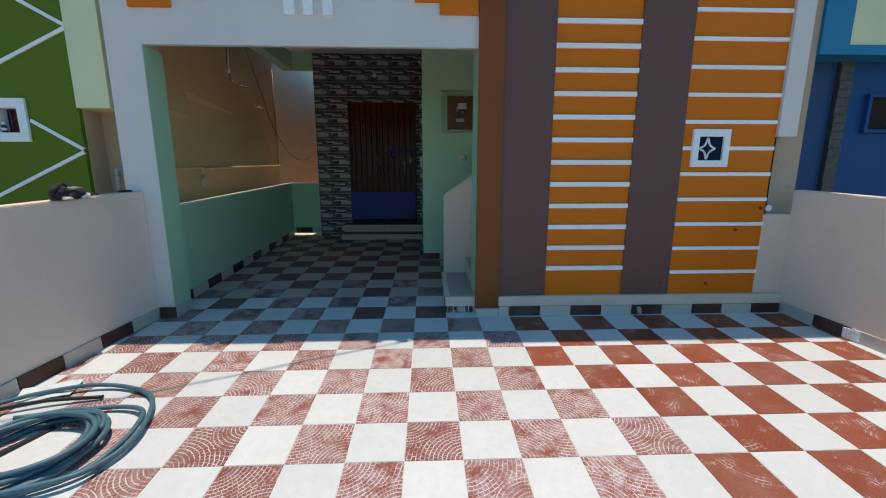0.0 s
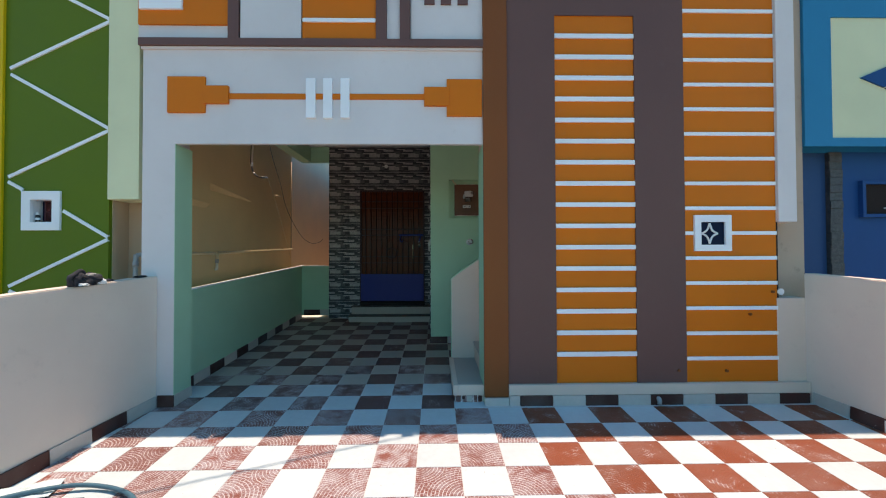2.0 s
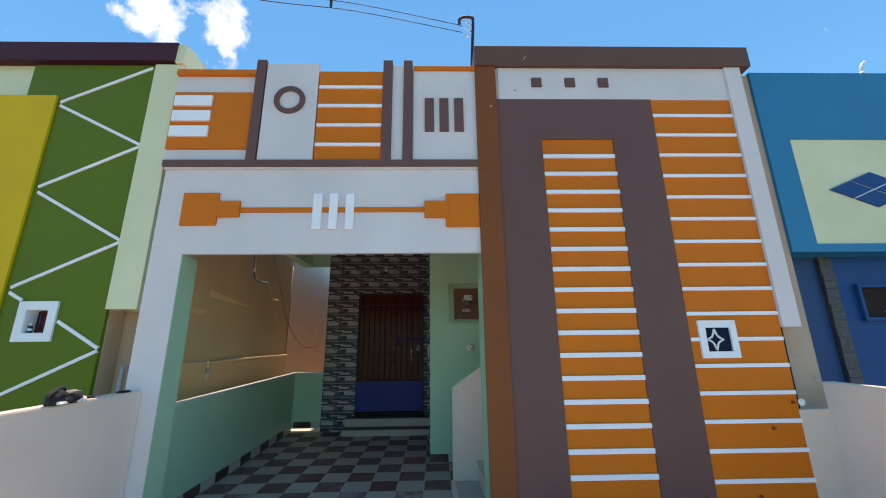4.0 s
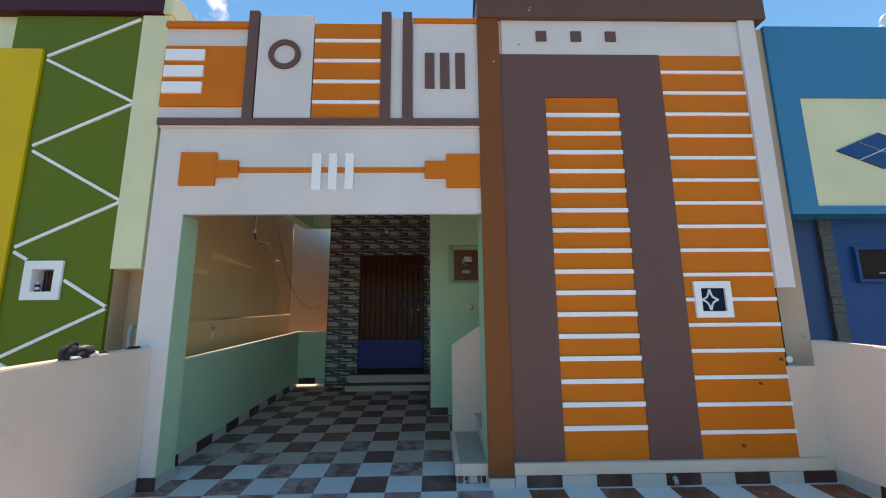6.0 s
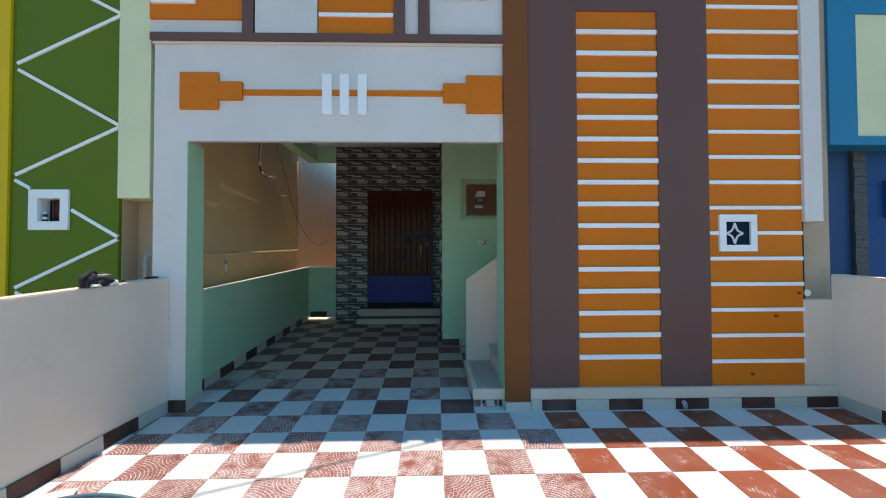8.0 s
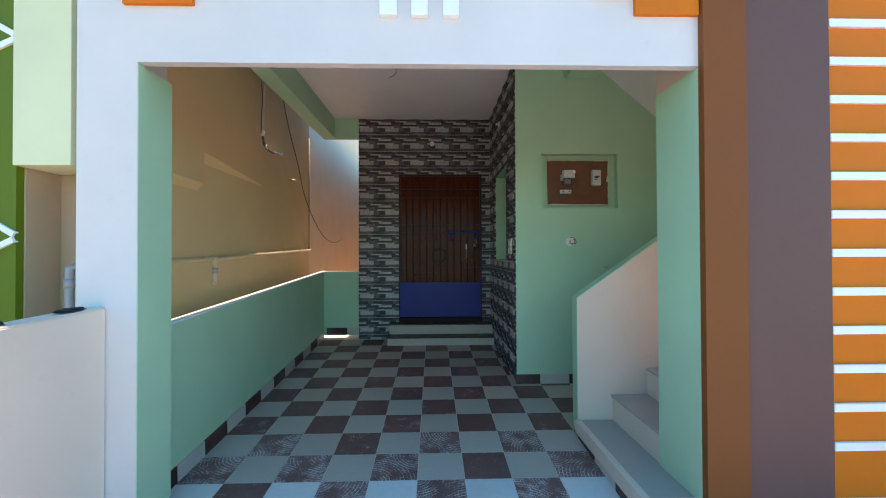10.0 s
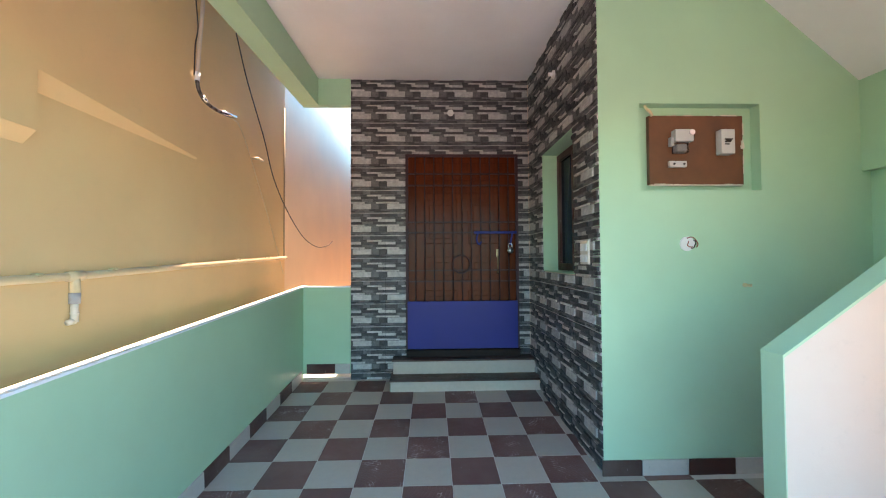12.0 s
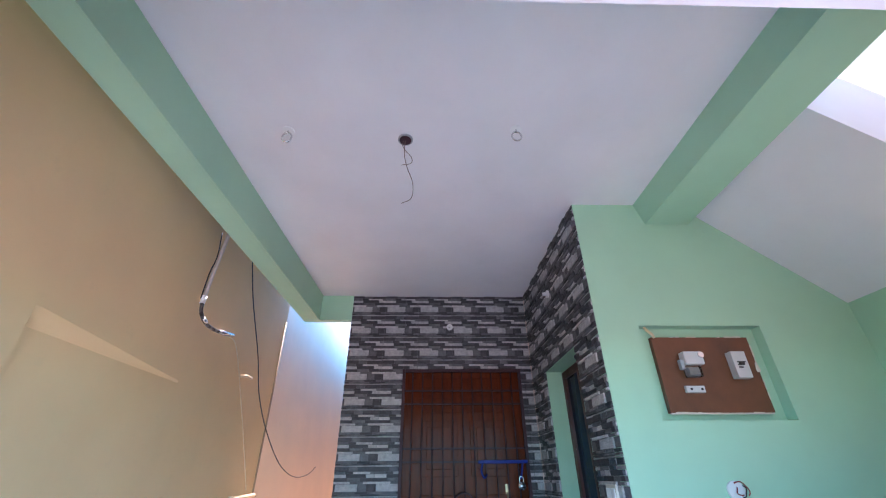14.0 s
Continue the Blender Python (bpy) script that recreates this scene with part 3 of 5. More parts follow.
green = setting(part("wall_meter", bm, GREEN), "mint green wall with a meter niche", "wall")
block("niche_back", (0.25, 1.20, 2.84, 2.95, 1.80, 2.5), GREEN, green)
bm = bmesh.new()
prism(bm, [(2.762, -0.2), (2.762, 3.3), (1.84, 3.3), (1.84, 2.015), (2.56, 2.015), (2.56, -0.2)], "x", 1.86, 1.92)
side_green = setting(part("wall_stair_side", bm, GREEN), "mint green wall with a low doorway", "wall")
block("wall_over_door", (1.80, 1.861, 1.84, 2.762, 2.015, 3.3), GREEN, side_green)
# store walls are coloured near black in place of real shade
bm = bmesh.new()
box(bm, 1.92, 3.2, 2.70, 2.76, -0.2, 2.3)
box(bm, 3.2, 3.3, 1.84, 2.76, -0.2, 2.3)
box(bm, 1.92, 3.2, 1.84, 2.70, 2.1, 2.3)
setting(part("wall_store", bm, DARKROOM), "store under the stair with its gloom painted on", "wall")

# added out of view to keep sky light off the tan wall and porch
setting(block("wall_sky_block", (-2.45, -2.34, 0.862, 4.85, TOP + 0.152, 4.40), WHITE), "unseen white side parapet added to narrow the sky", "wall")

# roof slabs and the far side of the house
setting(block("roof", (-1.84, 3.3, 2.95, 4.852, TOP + 0.16, TOP + 0.30), CONCRETE), "flat cement roof", "roof")
# the overhang is an unseen addition that cuts blue sky light in the gap
setting(block("roof_added_eave", (-2.12, 3.3, 4.853, 14.0, TOP + 0.16, TOP + 0.30), CONCRETE), "flat cement roof with an added eave against sky light", "roof")
setting(block("wall_gap_back", (-2.82, -1.72, 14.0, 14.2, -0.3, 4.9), TAN), "tan wall closing the gap", "wall")
setting(block("wall_house_corner", (3.2, 3.3, 1.08, 1.75, -0.3, 4.6), PEACH), "peach stair wall behind the front", "wall")
setting(block("wall_house_side", (3.2, 3.3, 1.75, 9.0, -0.3, 5.2), PEACH), "tall peach stair wall", "wall")
setting(block("wall_house_left", (-1.84, -1.72, 4.75, 14.0, -0.3, TOP + 0.16), CREAM), "cream outer side wall", "wall")

# ---- stair ----
stair = thing("stair", (1.0, 1.4, fz(1.4)), "cement stair with grey stone treads", "stairs", kind="structure")
risers = [(0.30, 0.14, 0.72), (0.575, 0.335, 1.085), (0.848, 0.536, 1.085), (1.087, 0.733, 1.085), (1.34, 0.925, 1.085), (1.59, 1.115, 1.085), (1.84, 1.305, 1.085)]
for i, (x, z, y0) in enumerate(risers):
    x1 = risers[i + 1][0] if i + 1 < len(risers) else 3.2
    under(stair, block("step", (x + 0.015, x1 + 0.015, y0 + 0.012, 1.74, -0.2, z - 0.02), CREAM))
    under(stair, block("tread", (x, x1 + 0.012, y0, 1.738, z - 0.02, z), GRANITE, None, "grey stone tread", 0.004))
under(stair, block("riser_tile", (0.31, 0.56, 0.728, 0.735, fz(0.72), fz(0.72) + 0.075), T_WORN))
bm = bmesh.new()
box(bm, 0.292, 0.338, 0.712, 1.738, 0.05, 0.146, 0.006)
box(bm, 0.338, 0.586, 0.712, 0.752, 0.05, 0.146, 0.006)
under(stair, part("plaster_rim", bm, CREAM, None, "whitewashed plaster rim"))
for k, (x0, x1, z0, z1, m) in enumerate(((0.315, 0.36, -0.005, 0.045, T_DARK), (0.375, 0.40, 0.012, 0.04, T_SKIRT), (0.42, 0.47, -0.01, 0.046, T_GREY), (0.485, 0.515, 0.004, 0.05, T_DARK), (0.525, 0.56, -0.008, 0.042, T_SKIRT))):
    under(stair, block("tile_shard", (x0, x1, 0.722, 0.7275, z0, z1), m, None, "broken tile piece", 0.002))
for k in range(3):
    y0 = 0.76 + 0.31 * k
    under(stair, block("skirting_tile", (0.293, 0.3005, y0, y0 + 0.30, fz(y0), 0.049), T_SKIRT if k % 2 == 0 else T_GREY, None, "", 0.002))
bm = bmesh.new()
prism(bm, [(0.32, -0.2), (2.3, -0.2), (2.3, 2.45), (0.32, 1.078)], "y", 1.742, 1.838)
sw = setting(part("wall_stair", bm, CREAM), "cream stair parapet with mint green edge", "wall")
bm = bmesh.new()
prism(bm, [(0.315, fz(1.9)), (0.315, 1.083), (2.3, 2.457), (2.3, 2.445), (0.3205, 1.074), (0.3205, fz(1.9))], "y", 1.739, 1.842)
part("edge_band", bm, GREEN, sw, "mint green painted edge")
bm = bmesh.new()
prism(bm, [(0.90, 3.38), (0.90, 3.55), (1.3, 3.55), (2.3, 2.70), (2.3, 2.53), (1.9, 2.53)], "y", 1.74, 2.765)
setting(part("upper_flight", bm, CEIL), "white sloping underside of the upper stair flight", "stairs")

# ---- door with gate ----
door = thing("door_1", (-0.68, 4.575, 0.49), "varnished red brown panelled wooden front door", "door", kind="structure")
bm = bmesh.new()
box(bm, -1.285, -1.19, 4.555, 4.60, 0.49, 2.59, 0.004)
box(bm, -0.17, -0.08, 4.555, 4.60, 0.49, 2.59, 0.004)
box(bm, -1.19, -0.17, 4.555, 4.60, 2.50, 2.59, 0.004)
under(door, part("door_frame", bm, WOOD))
under(door, block("leaf", (-1.19, -0.17, 4.568, 4.60, 0.49, 2.50), WOOD))
for x0, x1 in ((-1.10, -0.74), (-0.62, -0.26)):
    for z0, z1 in ((0.62, 1.12), (1.22, 1.48), (1.62, 2.10)):
        bm = bmesh.new()
        box(bm, x0, x1, 4.553, 4.57, z0, z1, 0.006)
        box(bm, x0 + 0.06, x1 - 0.06, 4.545, 4.56, z0 + 0.06, z1 - 0.06, 0.006)
        under(door, part("raised_panel", bm, WOOD))
for k in range(4):
    under(door, block("louvre", (-1.08, -0.28, 4.556, 4.572, 2.17 + 0.07 * k, 2.205 + 0.07 * k), WOOD, None, "", 0.004))
bm = bmesh.new()
tube(bm, [(-0.30, 4.555, 1.30), (-0.30, 4.535, 1.31), (-0.30, 4.535, 1.48), (-0.30, 4.555, 1.49)], 0.007, 8)
box(bm, -0.313, -0.287, 4.56, 4.572, 1.24, 1.56, 0.003)
under(door, part("handle", bm, BRASS, None, "dull brass handle"))

gate = thing("safety_gate", (-0.68, 4.51, 0.49), "purple steel bar gate with a blue lower sheet", "gate")
bm = bmesh.new()
for x in (-1.278, -0.095):
    box(bm, x - 0.014, x + 0.014, 4.50, 4.53, 0.50, 2.585, 0.002)
for z in (0.515, 2.57):
    box(bm, -1.264, -0.109, 4.501, 4.529, z - 0.014, z + 0.014, 0.002)
under(gate, part("gate_frame", bm, STEEL))
for i in range(11):
    bm = bmesh.new()
    x = -1.187 + 0.1 * i
    tube(bm, [(x, 4.515, 1.0), (x, 4.515, 2.56)], 0.0065, 8)
    under(gate, part("bar", bm, STEEL))
for z in (2.374, 2.249, 1.853, 1.741, 1.335, 1.218):
    under(gate, block("rail", (-1.264, -0.109, 4.504, 4.526, z - 0.007, z + 0.007), STEEL))
under(gate, block("sheet", (-1.275, -0.098, 4.494, 4.506, 0.505, 1.008), BLUE, None, "blue enamelled sheet", 0.003))
bm = bmesh.new()
tube(bm, [(-0.70 + 0.095 * math.cos(6.28318 * k / 28), 4.502, 1.40 + 0.095 * math.sin(6.28318 * k / 28)) for k in range(28)], 0.008, 8, True)
under(gate, part("ring", bm, STEEL))
bm = bmesh.new()
box(bm, -0.56, -0.10, 4.485, 4.50, 1.725, 1.752, 0.003)
tube(bm, smooth_path([(-0.52, 4.49, 1.73), (-0.535, 4.48, 1.66), (-0.51, 4.48, 1.61), (-0.485, 4.49, 1.64)], 5), 0.009, 8)
tube(bm, smooth_path([(-0.15, 4.49, 1.73), (-0.165, 4.48, 1.66), (-0.18, 4.48, 1.60)], 5), 0.009, 8)
under(gate, part("latch", bm, BLUE, None, "blue enamelled sliding latch"))
bm = bmesh.new()
disc(bm, (-0.176, 4.475, 1.545), 0.034, 0.03, "y", 24)
bmesh.ops.bevel(bm, geom=bm.edges[:], offset=0.004, segments=2, affect="EDGES")
tube(bm, smooth_path([(-0.195, 4.475, 1.57), (-0.19, 4.475, 1.615), (-0.162, 4.475, 1.615), (-0.157, 4.475, 1.57)], 4), 0.005, 8)
tagged(part("padlock", bm, CHROME), "round bright steel padlock on the gate", "padlock")

steps = thing("door_steps", (-0.68, 4.3, fz(4.2)), "two low steps with brown treads and cream risers", "steps", kind="structure")
for x0, x1, y0, z0, z1 in ((-1.426, 0.070, 4.165, fz(4.0) - 0.05, 0.277), (-1.420, 0.070, 4.37, 0.277, 0.422)):
    under(steps, block("riser", (x0, x1, y0 + 0.012, 4.574, z0, z1 - 0.018), T_RISER, None, "pale tiled riser"))
    under(steps, block("tread", (x0 - 0.012, x1, y0, 4.574, z1 - 0.018, z1), T_BROWN, None, "dark brown tread", 0.004))
under(steps, block("sill", (-1.29, -0.075, 4.485, 4.574, 0.422, 0.492), DARKROOM, None, "dark brown door sill", 0.004))

# side window of the porch
sidew = thing("window_2", (0.18, 3.64, 1.35), "dark framed window deep in a green reveal", "window", kind="structure")
bm = bmesh.new()
box(bm, 0.062, 0.24, 4.052, 4.064, 1.34, 2.46)
box(bm, 0.062, 0.24, 3.216, 3.228, 1.34, 2.46)
box(bm, 0.062, 0.24, 3.228, 4.052, 2.45, 2.46)
box(bm, 0.062, 0.24, 3.228, 4.052, 1.335, 1.347)
under(sidew, part("reveal", bm, GREEN, None, "mint green reveal"))
bm = bmesh.new()
for y0, y1, z0, z1 in ((3.228, 3.29, 1.345, 2.44), (3.99, 4.052, 1.345, 2.44), (3.29, 3.99, 1.345, 1.41), (3.29, 3.99, 2.38, 2.44), (3.62, 3.66, 1.41, 2.38)):
    box(bm, 0.20, 0.24, y0, y1, z0, z1, 0.003)
under(sidew, part("window_frame", bm, T_BROWN, None, "dark brown window frame"))
under(sidew, block("pane", (0.225, 0.23, 3.29, 3.99, 1.41, 2.38), GLASS))

# ---- neighbouring house on the left ----
lh = thing("neighbour_house", (-4.2, 2.0, -0.3), "leaf green and yellow house with white zigzag mouldings", "house")
GY = 0.755
bm = bmesh.new()
holed(bm, -6.5, -2.90, GY + 0.031, 1.0, -0.35, 4.56, (-3.603, -3.40, 1.668, 1.882))
under(lh, part("wall", bm, LIME))
under(lh, block("side_wall", (-6.5, -2.68, 1.0, 3.12, -0.35, 4.9), TAN, None, "tan side wall"))
under(lh, block("side_wall", (-6.5, -2.70, 3.12, 4.86, -0.35, 4.9), TAN))
under(lh, block("side_wall", (-6.5, -2.82, 4.86, 14.0, -0.35, 4.9), PALEPEACH, None, "pale peach side wall"))
# corner below the band: its shade is put into the paint colour
under(lh, block("return", (-2.905, -2.893, GY + 0.032, 0.978, -0.34, 1.879), SHADETAN, None, "tan corner"))
under(lh, block("corner_wall", (-2.92, -2.68, GY + 0.225, 1.02, -0.35, 4.53), SHADETAN, None, "tan corner with its shade in the colour"))
for y0, y1, xa, xb, z0, z1 in ((0.9, 1.911, -2.610, -2.625, 2.01, 1.93), (1.911, 3.10, -2.625, -2.672, 2.25, 2.16)):
    # thicker plaster that thins out along the wall
    bm = bmesh.new()
    rings = []
    for y, x, k in ((y0, xa, 1.0), (y1, xb, (xb + 2.69) / (xa + 2.69))):
        rings.append([bm.verts.new(p) for p in ((-2.69, y, z1), (x, y, z1 + (z0 - z1) * k), (x, y, 4.5), (-2.69, y, 4.5))])
    bm.faces.new(rings[0])
    bm.faces.new(rings[1])
    for i in range(4):
        bm.faces.new((rings[0][i], rings[0][(i + 1) % 4], rings[1][(i + 1) % 4], rings[1][i]))
    bmesh.ops.recalc_face_normals(bm, faces=bm.faces)
    under(lh, part("bulge", bm, TAN, None, "thicker plaster"))
bm = bmesh.new()
holed(bm, -4.20, -2.90, GY - 0.01, GY + 0.03, -0.3, 4.54, (-3.603, -3.40, 1.668, 1.882))
under(lh, part("panel", bm, LEAFGREEN, None, "leaf green panel"))
under(lh, block("panel", (-6.5, -3.86, GY - 0.035, GY + 0.03, -0.3, 4.146), YELLOW, None, "yellow panel", 0.004))
under(lh, block("band", (-2.90, -2.615, GY - 0.03, 1.0, 1.88, 4.54), LIME, None, "pale lime corner band", 0.004))
bm = bmesh.new()
prism(bm, [(GY - 0.07, 4.56), (GY - 0.06, 4.80), (GY + 0.12, 4.84), (GY + 0.3, 4.78), (GY + 0.42, 4.56)], "x", -6.5, -2.68)
under(lh, part("roof", bm, [MAROON], None, "maroon rounded roof edge"))
bm = bmesh.new()
prism(bm, [(GY - 0.06, 4.545), (GY + 0.42, 4.545), (GY + 0.3, 4.76), (GY + 0.12, 4.82), (GY - 0.05, 4.78)], "x", -2.679, -2.60)
under(lh, part("roof_end", bm, LIME))
zig = [(-2.93, 4.50, -3.82, 4.07), (-3.815, 4.03, -2.903, 3.568), (-2.903, 3.546, -3.81, 3.10), (-3.80, 3.045, -2.903, 2.543),
       (-2.903, 2.522, -3.81, 2.09), (-3.81, 2.045, -3.677, 1.97), (-3.31, 1.776, -2.903, 1.533), (-2.903, 1.508, -3.794, 1.08), (-3.79, 1.04, -2.915, 0.60)]
for xa, za, xb, zb in zig:
    bm = bmesh.new()
    d = Vector((xb - xa, 0, zb - za))
    q = Vector((-d.z, 0, d.x)).normalized() * 0.0145
    o = [(xa + q.x, za + q.z), (xb + q.x, zb + q.z), (xb - q.x, zb - q.z), (xa - q.x, za - q.z)]
    prism(bm, o, "y", GY - 0.022 - 0.002 * (zig.index((xa, za, xb, zb)) % 2), GY)
    under(lh, part("zigzag_bar", bm, BRIGHT))
bm = bmesh.new()
for d in ((-3.68, -3.33, 1.882, 1.958), (-3.68, -3.33, 1.595, 1.668), (-3.68, -3.603, 1.668, 1.882), (-3.40, -3.33, 1.668, 1.882)):
    box(bm, d[0], d[1], GY - 0.032, GY - 0.008, d[2], d[3], 0.003)
for d in ((-3.603, -3.599, 1.668, 1.882), (-3.404, -3.40, 1.668, 1.882), (-3.599, -3.404, 1.668, 1.672), (-3.599, -3.404, 1.878, 1.882)):
    box(bm, d[0], d[1], GY - 0.03, GY + 0.10, d[2], d[3])
lw = part("window", bm, BRIGHT, None, "small square white window frame")
under(lh, lw)
block("pane", (-3.599, -3.404, GY + 0.09, GY + 0.098, 1.672, 1.878), GLASS, lw).matrix_parent_inverse = Matrix()
gbar = bmesh.new()
for x0, x1, z0, z1 in ((-3.545, -3.531, 1.672, 1.878), (-3.418, -3.404, 1.672, 1.878), (-3.531, -3.418, 1.672, 1.686), (-3.531, -3.418, 1.864, 1.878)):
    box(gbar, x0, x1, GY + 0.05, GY + 0.062, z0, z1, 0.002)
box(gbar, -3.531, -3.418, GY + 0.059, GY + 0.063, 1.686, 1.864)
for sx, sz in ((1, 1), (1, -1), (-1, 1), (-1, -1)):
    tube(gbar, smooth_path([(-3.4745 + sx * 0.056, GY + 0.054, 1.775), (-3.4745 + sx * 0.02, GY + 0.054, 1.775 + sz * 0.025), (-3.4745, GY + 0.054, 1.775 + sz * 0.088)], 4), 0.006, 6)
part("grille", gbar, REDWOOD, lw, "dark red lattice panel")
bottle = thing("bottle", (-3.572, GY + 0.015, 1.672), "small dark bottle with a white cap on the window ledge", "bottle")
bm = bmesh.new()
disc(bm, (-3.572, GY + 0.015, 1.704), 0.019, 0.064, "z", 16)
disc(bm, (-3.572, GY + 0.015, 1.737), 0.010, 0.012, "z", 16)
under(bottle, part("body", bm, BLACK))
bm = bmesh.new()
disc(bm, (-3.572, GY + 0.015, 1.704), 0.0195, 0.022, "z", 16)
under(bottle, part("label_band", bm, PVCW, None, "white label band"))
bm = bmesh.new()
disc(bm, (-3.572, GY + 0.015, 1.752), 0.013, 0.02, "z", 16)
under(bottle, part("cap", bm, PVCW, None, "white cap"))

# ---- neighbouring house on the right ----
rh = thing("neighbour_house", (5.0, 2.0, -0.3), "blue house with a cream panel and blue diamond", "house")
BY = 0.80
under(rh, block("wall", (3.73, 8.0, BY + 0.25, 1.3, -0.35, 2.45), SKYNAVY, None, "slate blue lower wall"))
under(rh, block("wall", (4.312, 8.0, BY + 0.215, BY + 0.26, -0.3, 2.42), NAVY, None, "deep blue lower wall"))
under(rh, block("upper_wall", (3.735, 8.0, BY + 0.02, 1.3, 2.40, 4.52), TEALBLUE, None, "teal blue upper wall"))
bm = bmesh.new()
prism(bm, [(3.73, 2.40), (8.0, 2.40), (8.0, 2.485), (4.005, 2.485), (4.005, 3.672), (8.0, 3.672), (8.0, 4.52), (3.73, 4.52)], "y", BY - 0.01, BY + 0.03)
under(rh, part("frame", bm, TEALBLUE, None, "teal blue raised frame"))
under(rh, block("panel", (4.005, 8.0, BY + 0.005, BY + 0.03, 2.485, 3.672), LIME, None, "cream panel"))
bm = bmesh.new()
prism(bm, [(4.775 - 0.46, 3.078), (4.775, 3.078 - 0.19), (4.775 + 0.46, 3.078), (4.775, 3.078 + 0.19)], "y", BY - 0.004, BY + 0.01)
under(rh, part("diamond_backing", bm, BRIGHT, None, "white joints of the diamond"))
for ox, oz in ((-0.245, 0), (0.245, 0), (0, -0.1025), (0, 0.1025)):
    bm = bmesh.new()
    cx, cz, hx, hz = 4.775 + ox, 3.078 + oz, 0.232, 0.096
    prism(bm, [(cx - hx, cz), (cx, cz - hz), (cx + hx, cz), (cx, cz + hz)], "y", BY - 0.012, BY + 0.01)
    under(rh, part("diamond_piece", bm, NAVY))
bm = bmesh.new()
box(bm, 4.18, 4.314, BY + 0.21, BY + 0.26, -0.3, 2.4)
strip = part("stone_strip", bm, S_DARK, None, "dark stone strip")
under(rh, strip)
for k in range(31):
    z = -0.1 + 0.08 * k
    block("stone", (4.182, 4.312, BY + 0.195 + 0.003 * ((k * 7) % 4), BY + 0.212, z + 0.003, z + 0.077), S_DARK, strip)
bm = bmesh.new()
for x0, x1, z0, z1 in ((4.49, 5.4, 2.065, 2.10), (4.49, 5.4, 1.725, 1.76), (4.49, 4.525, 1.76, 2.065), (4.93, 4.965, 1.76, 2.065), (5.365, 5.4, 1.76, 2.065)):
    box(bm, x0, x1, BY + 0.17, BY + 0.24, z0, z1, 0.003)
rwin = part("window", bm, NAVY, None, "wide dark window with a deep blue frame")
under(rh, rwin)
block("pane", (4.525, 5.365, BY + 0.205, BY + 0.213, 1.76, 2.065), DARKROOM, rwin, "dark brown pane").matrix_parent_inverse = Matrix()
block("catch", (4.74, 4.86, BY + 0.196, BY + 0.204, 1.815, 1.828), GREYPVC, rwin, "grey catch").matrix_parent_inverse = Matrix()
under(rh, block("roof", (3.735, 8.0, 1.3, 5.0, 4.2, 4.4), CONCRETE))
under(rh, block("back_wall", (3.9, 8.0, 1.3, 5.0, -0.35, 4.2), CONCRETE))

# ---- fittings of the porch ----
def lump(name, centre, size, material, seed, parent=None, label=""):
    bm = bmesh.new()
    bmesh.ops.create_icosphere(bm, subdivisions=4, radius=1.0)
    for v in bm.verts:
        k = 1 + 0.42 * noise.noise(v.co * 1.6 + Vector((seed, 0, 0))) + 0.20 * noise.noise(v.co * 4.5 + Vector((0, seed, 0)))
        v.co = Vector((v.co.x * size[0] * k, v.co.y * size[1] * k, max(-0.55, v.co.z * k) * size[2])) + Vector(centre)
    for f in bm.faces:
        f.smooth = True
    return part(name, bm, material, parent, label)


board = thing("meter_board", (0.70, 2.80, 1.93), "brown painted wooden meter board set in the green niche", "meter board")
bm = bmesh.new()
box(bm, 0.41, 1.04, 2.80, 2.835, 1.935, 2.39, 0.004)
under(board, part("backboard", bm, BOARD))
rng = random.Random(4)
for k in range(26):
    # chipped lips of bare plaster along the board's rim
    edge, w, h = k % 3, 0.015 + 0.05 * rng.random(), 0.003 + 0.007 * rng.random()
    u = rng.random()
    if edge == 2:
        z = 1.94 + 0.42 * u
        span = (1.036, 1.036 + h, z, z + w)
    else:
        x, z = 0.415 + 0.56 * u, (1.932, 2.387)[edge]
        span = (x, x + w, z, z + h)
    under(board, block("bare_edge", (span[0], span[1], 2.7985, 2.812, span[2], span[3]), IVORY, None, "", 0.0012))
under(board, block("bare_rim", (0.412, 1.03, 2.7990, 2.812, 1.9285, 1.935), IVORY))
under(board, lump("chipped_corner", (1.035, 2.802, 2.195), (0.012, 0.008, 0.045), IVORY, 2.3))
meter = thing("electric_meter", (0.60, 2.77, 2.16), "small clear and white electricity meter on the brown board", "meter")
bm = bmesh.new()
box(bm, 0.555, 0.675, 2.745, 2.80, 2.205, 2.285, 0.008)
under(meter, part("body", bm, AGED))
under(meter, block("terminal_cover", (0.56, 0.65, 2.755, 2.80, 2.135, 2.203), CLEAR, None, "clear terminal cover", 0.006))
under(meter, block("terminal_block", (0.572, 0.638, 2.765, 2.798, 2.145, 2.19), GREYPVC, None, "grey terminal block", 0.004))
under(meter, block("seal_tab", (0.668, 0.69, 2.76, 2.798, 2.222, 2.262), CLEAR, None, "clear seal tab", 0.004))
under(meter, block("side_clip", (0.535, 0.556, 2.765, 2.798, 2.18, 2.24), GREYPVC, None, "", 0.004))
bm = bmesh.new()
disc(bm, (0.66, 2.742, 2.262), 0.018, 0.012, "y", 18)
under(meter, part("seal", bm, CHROME))
breaker = thing("circuit_breaker", (0.86, 2.77, 2.12), "white switch box with a dark toggle on the brown board", "switch box")
under(breaker, block("body", (0.855, 0.945, 2.745, 2.80, 2.125, 2.285), AGED, None, "", 0.005))
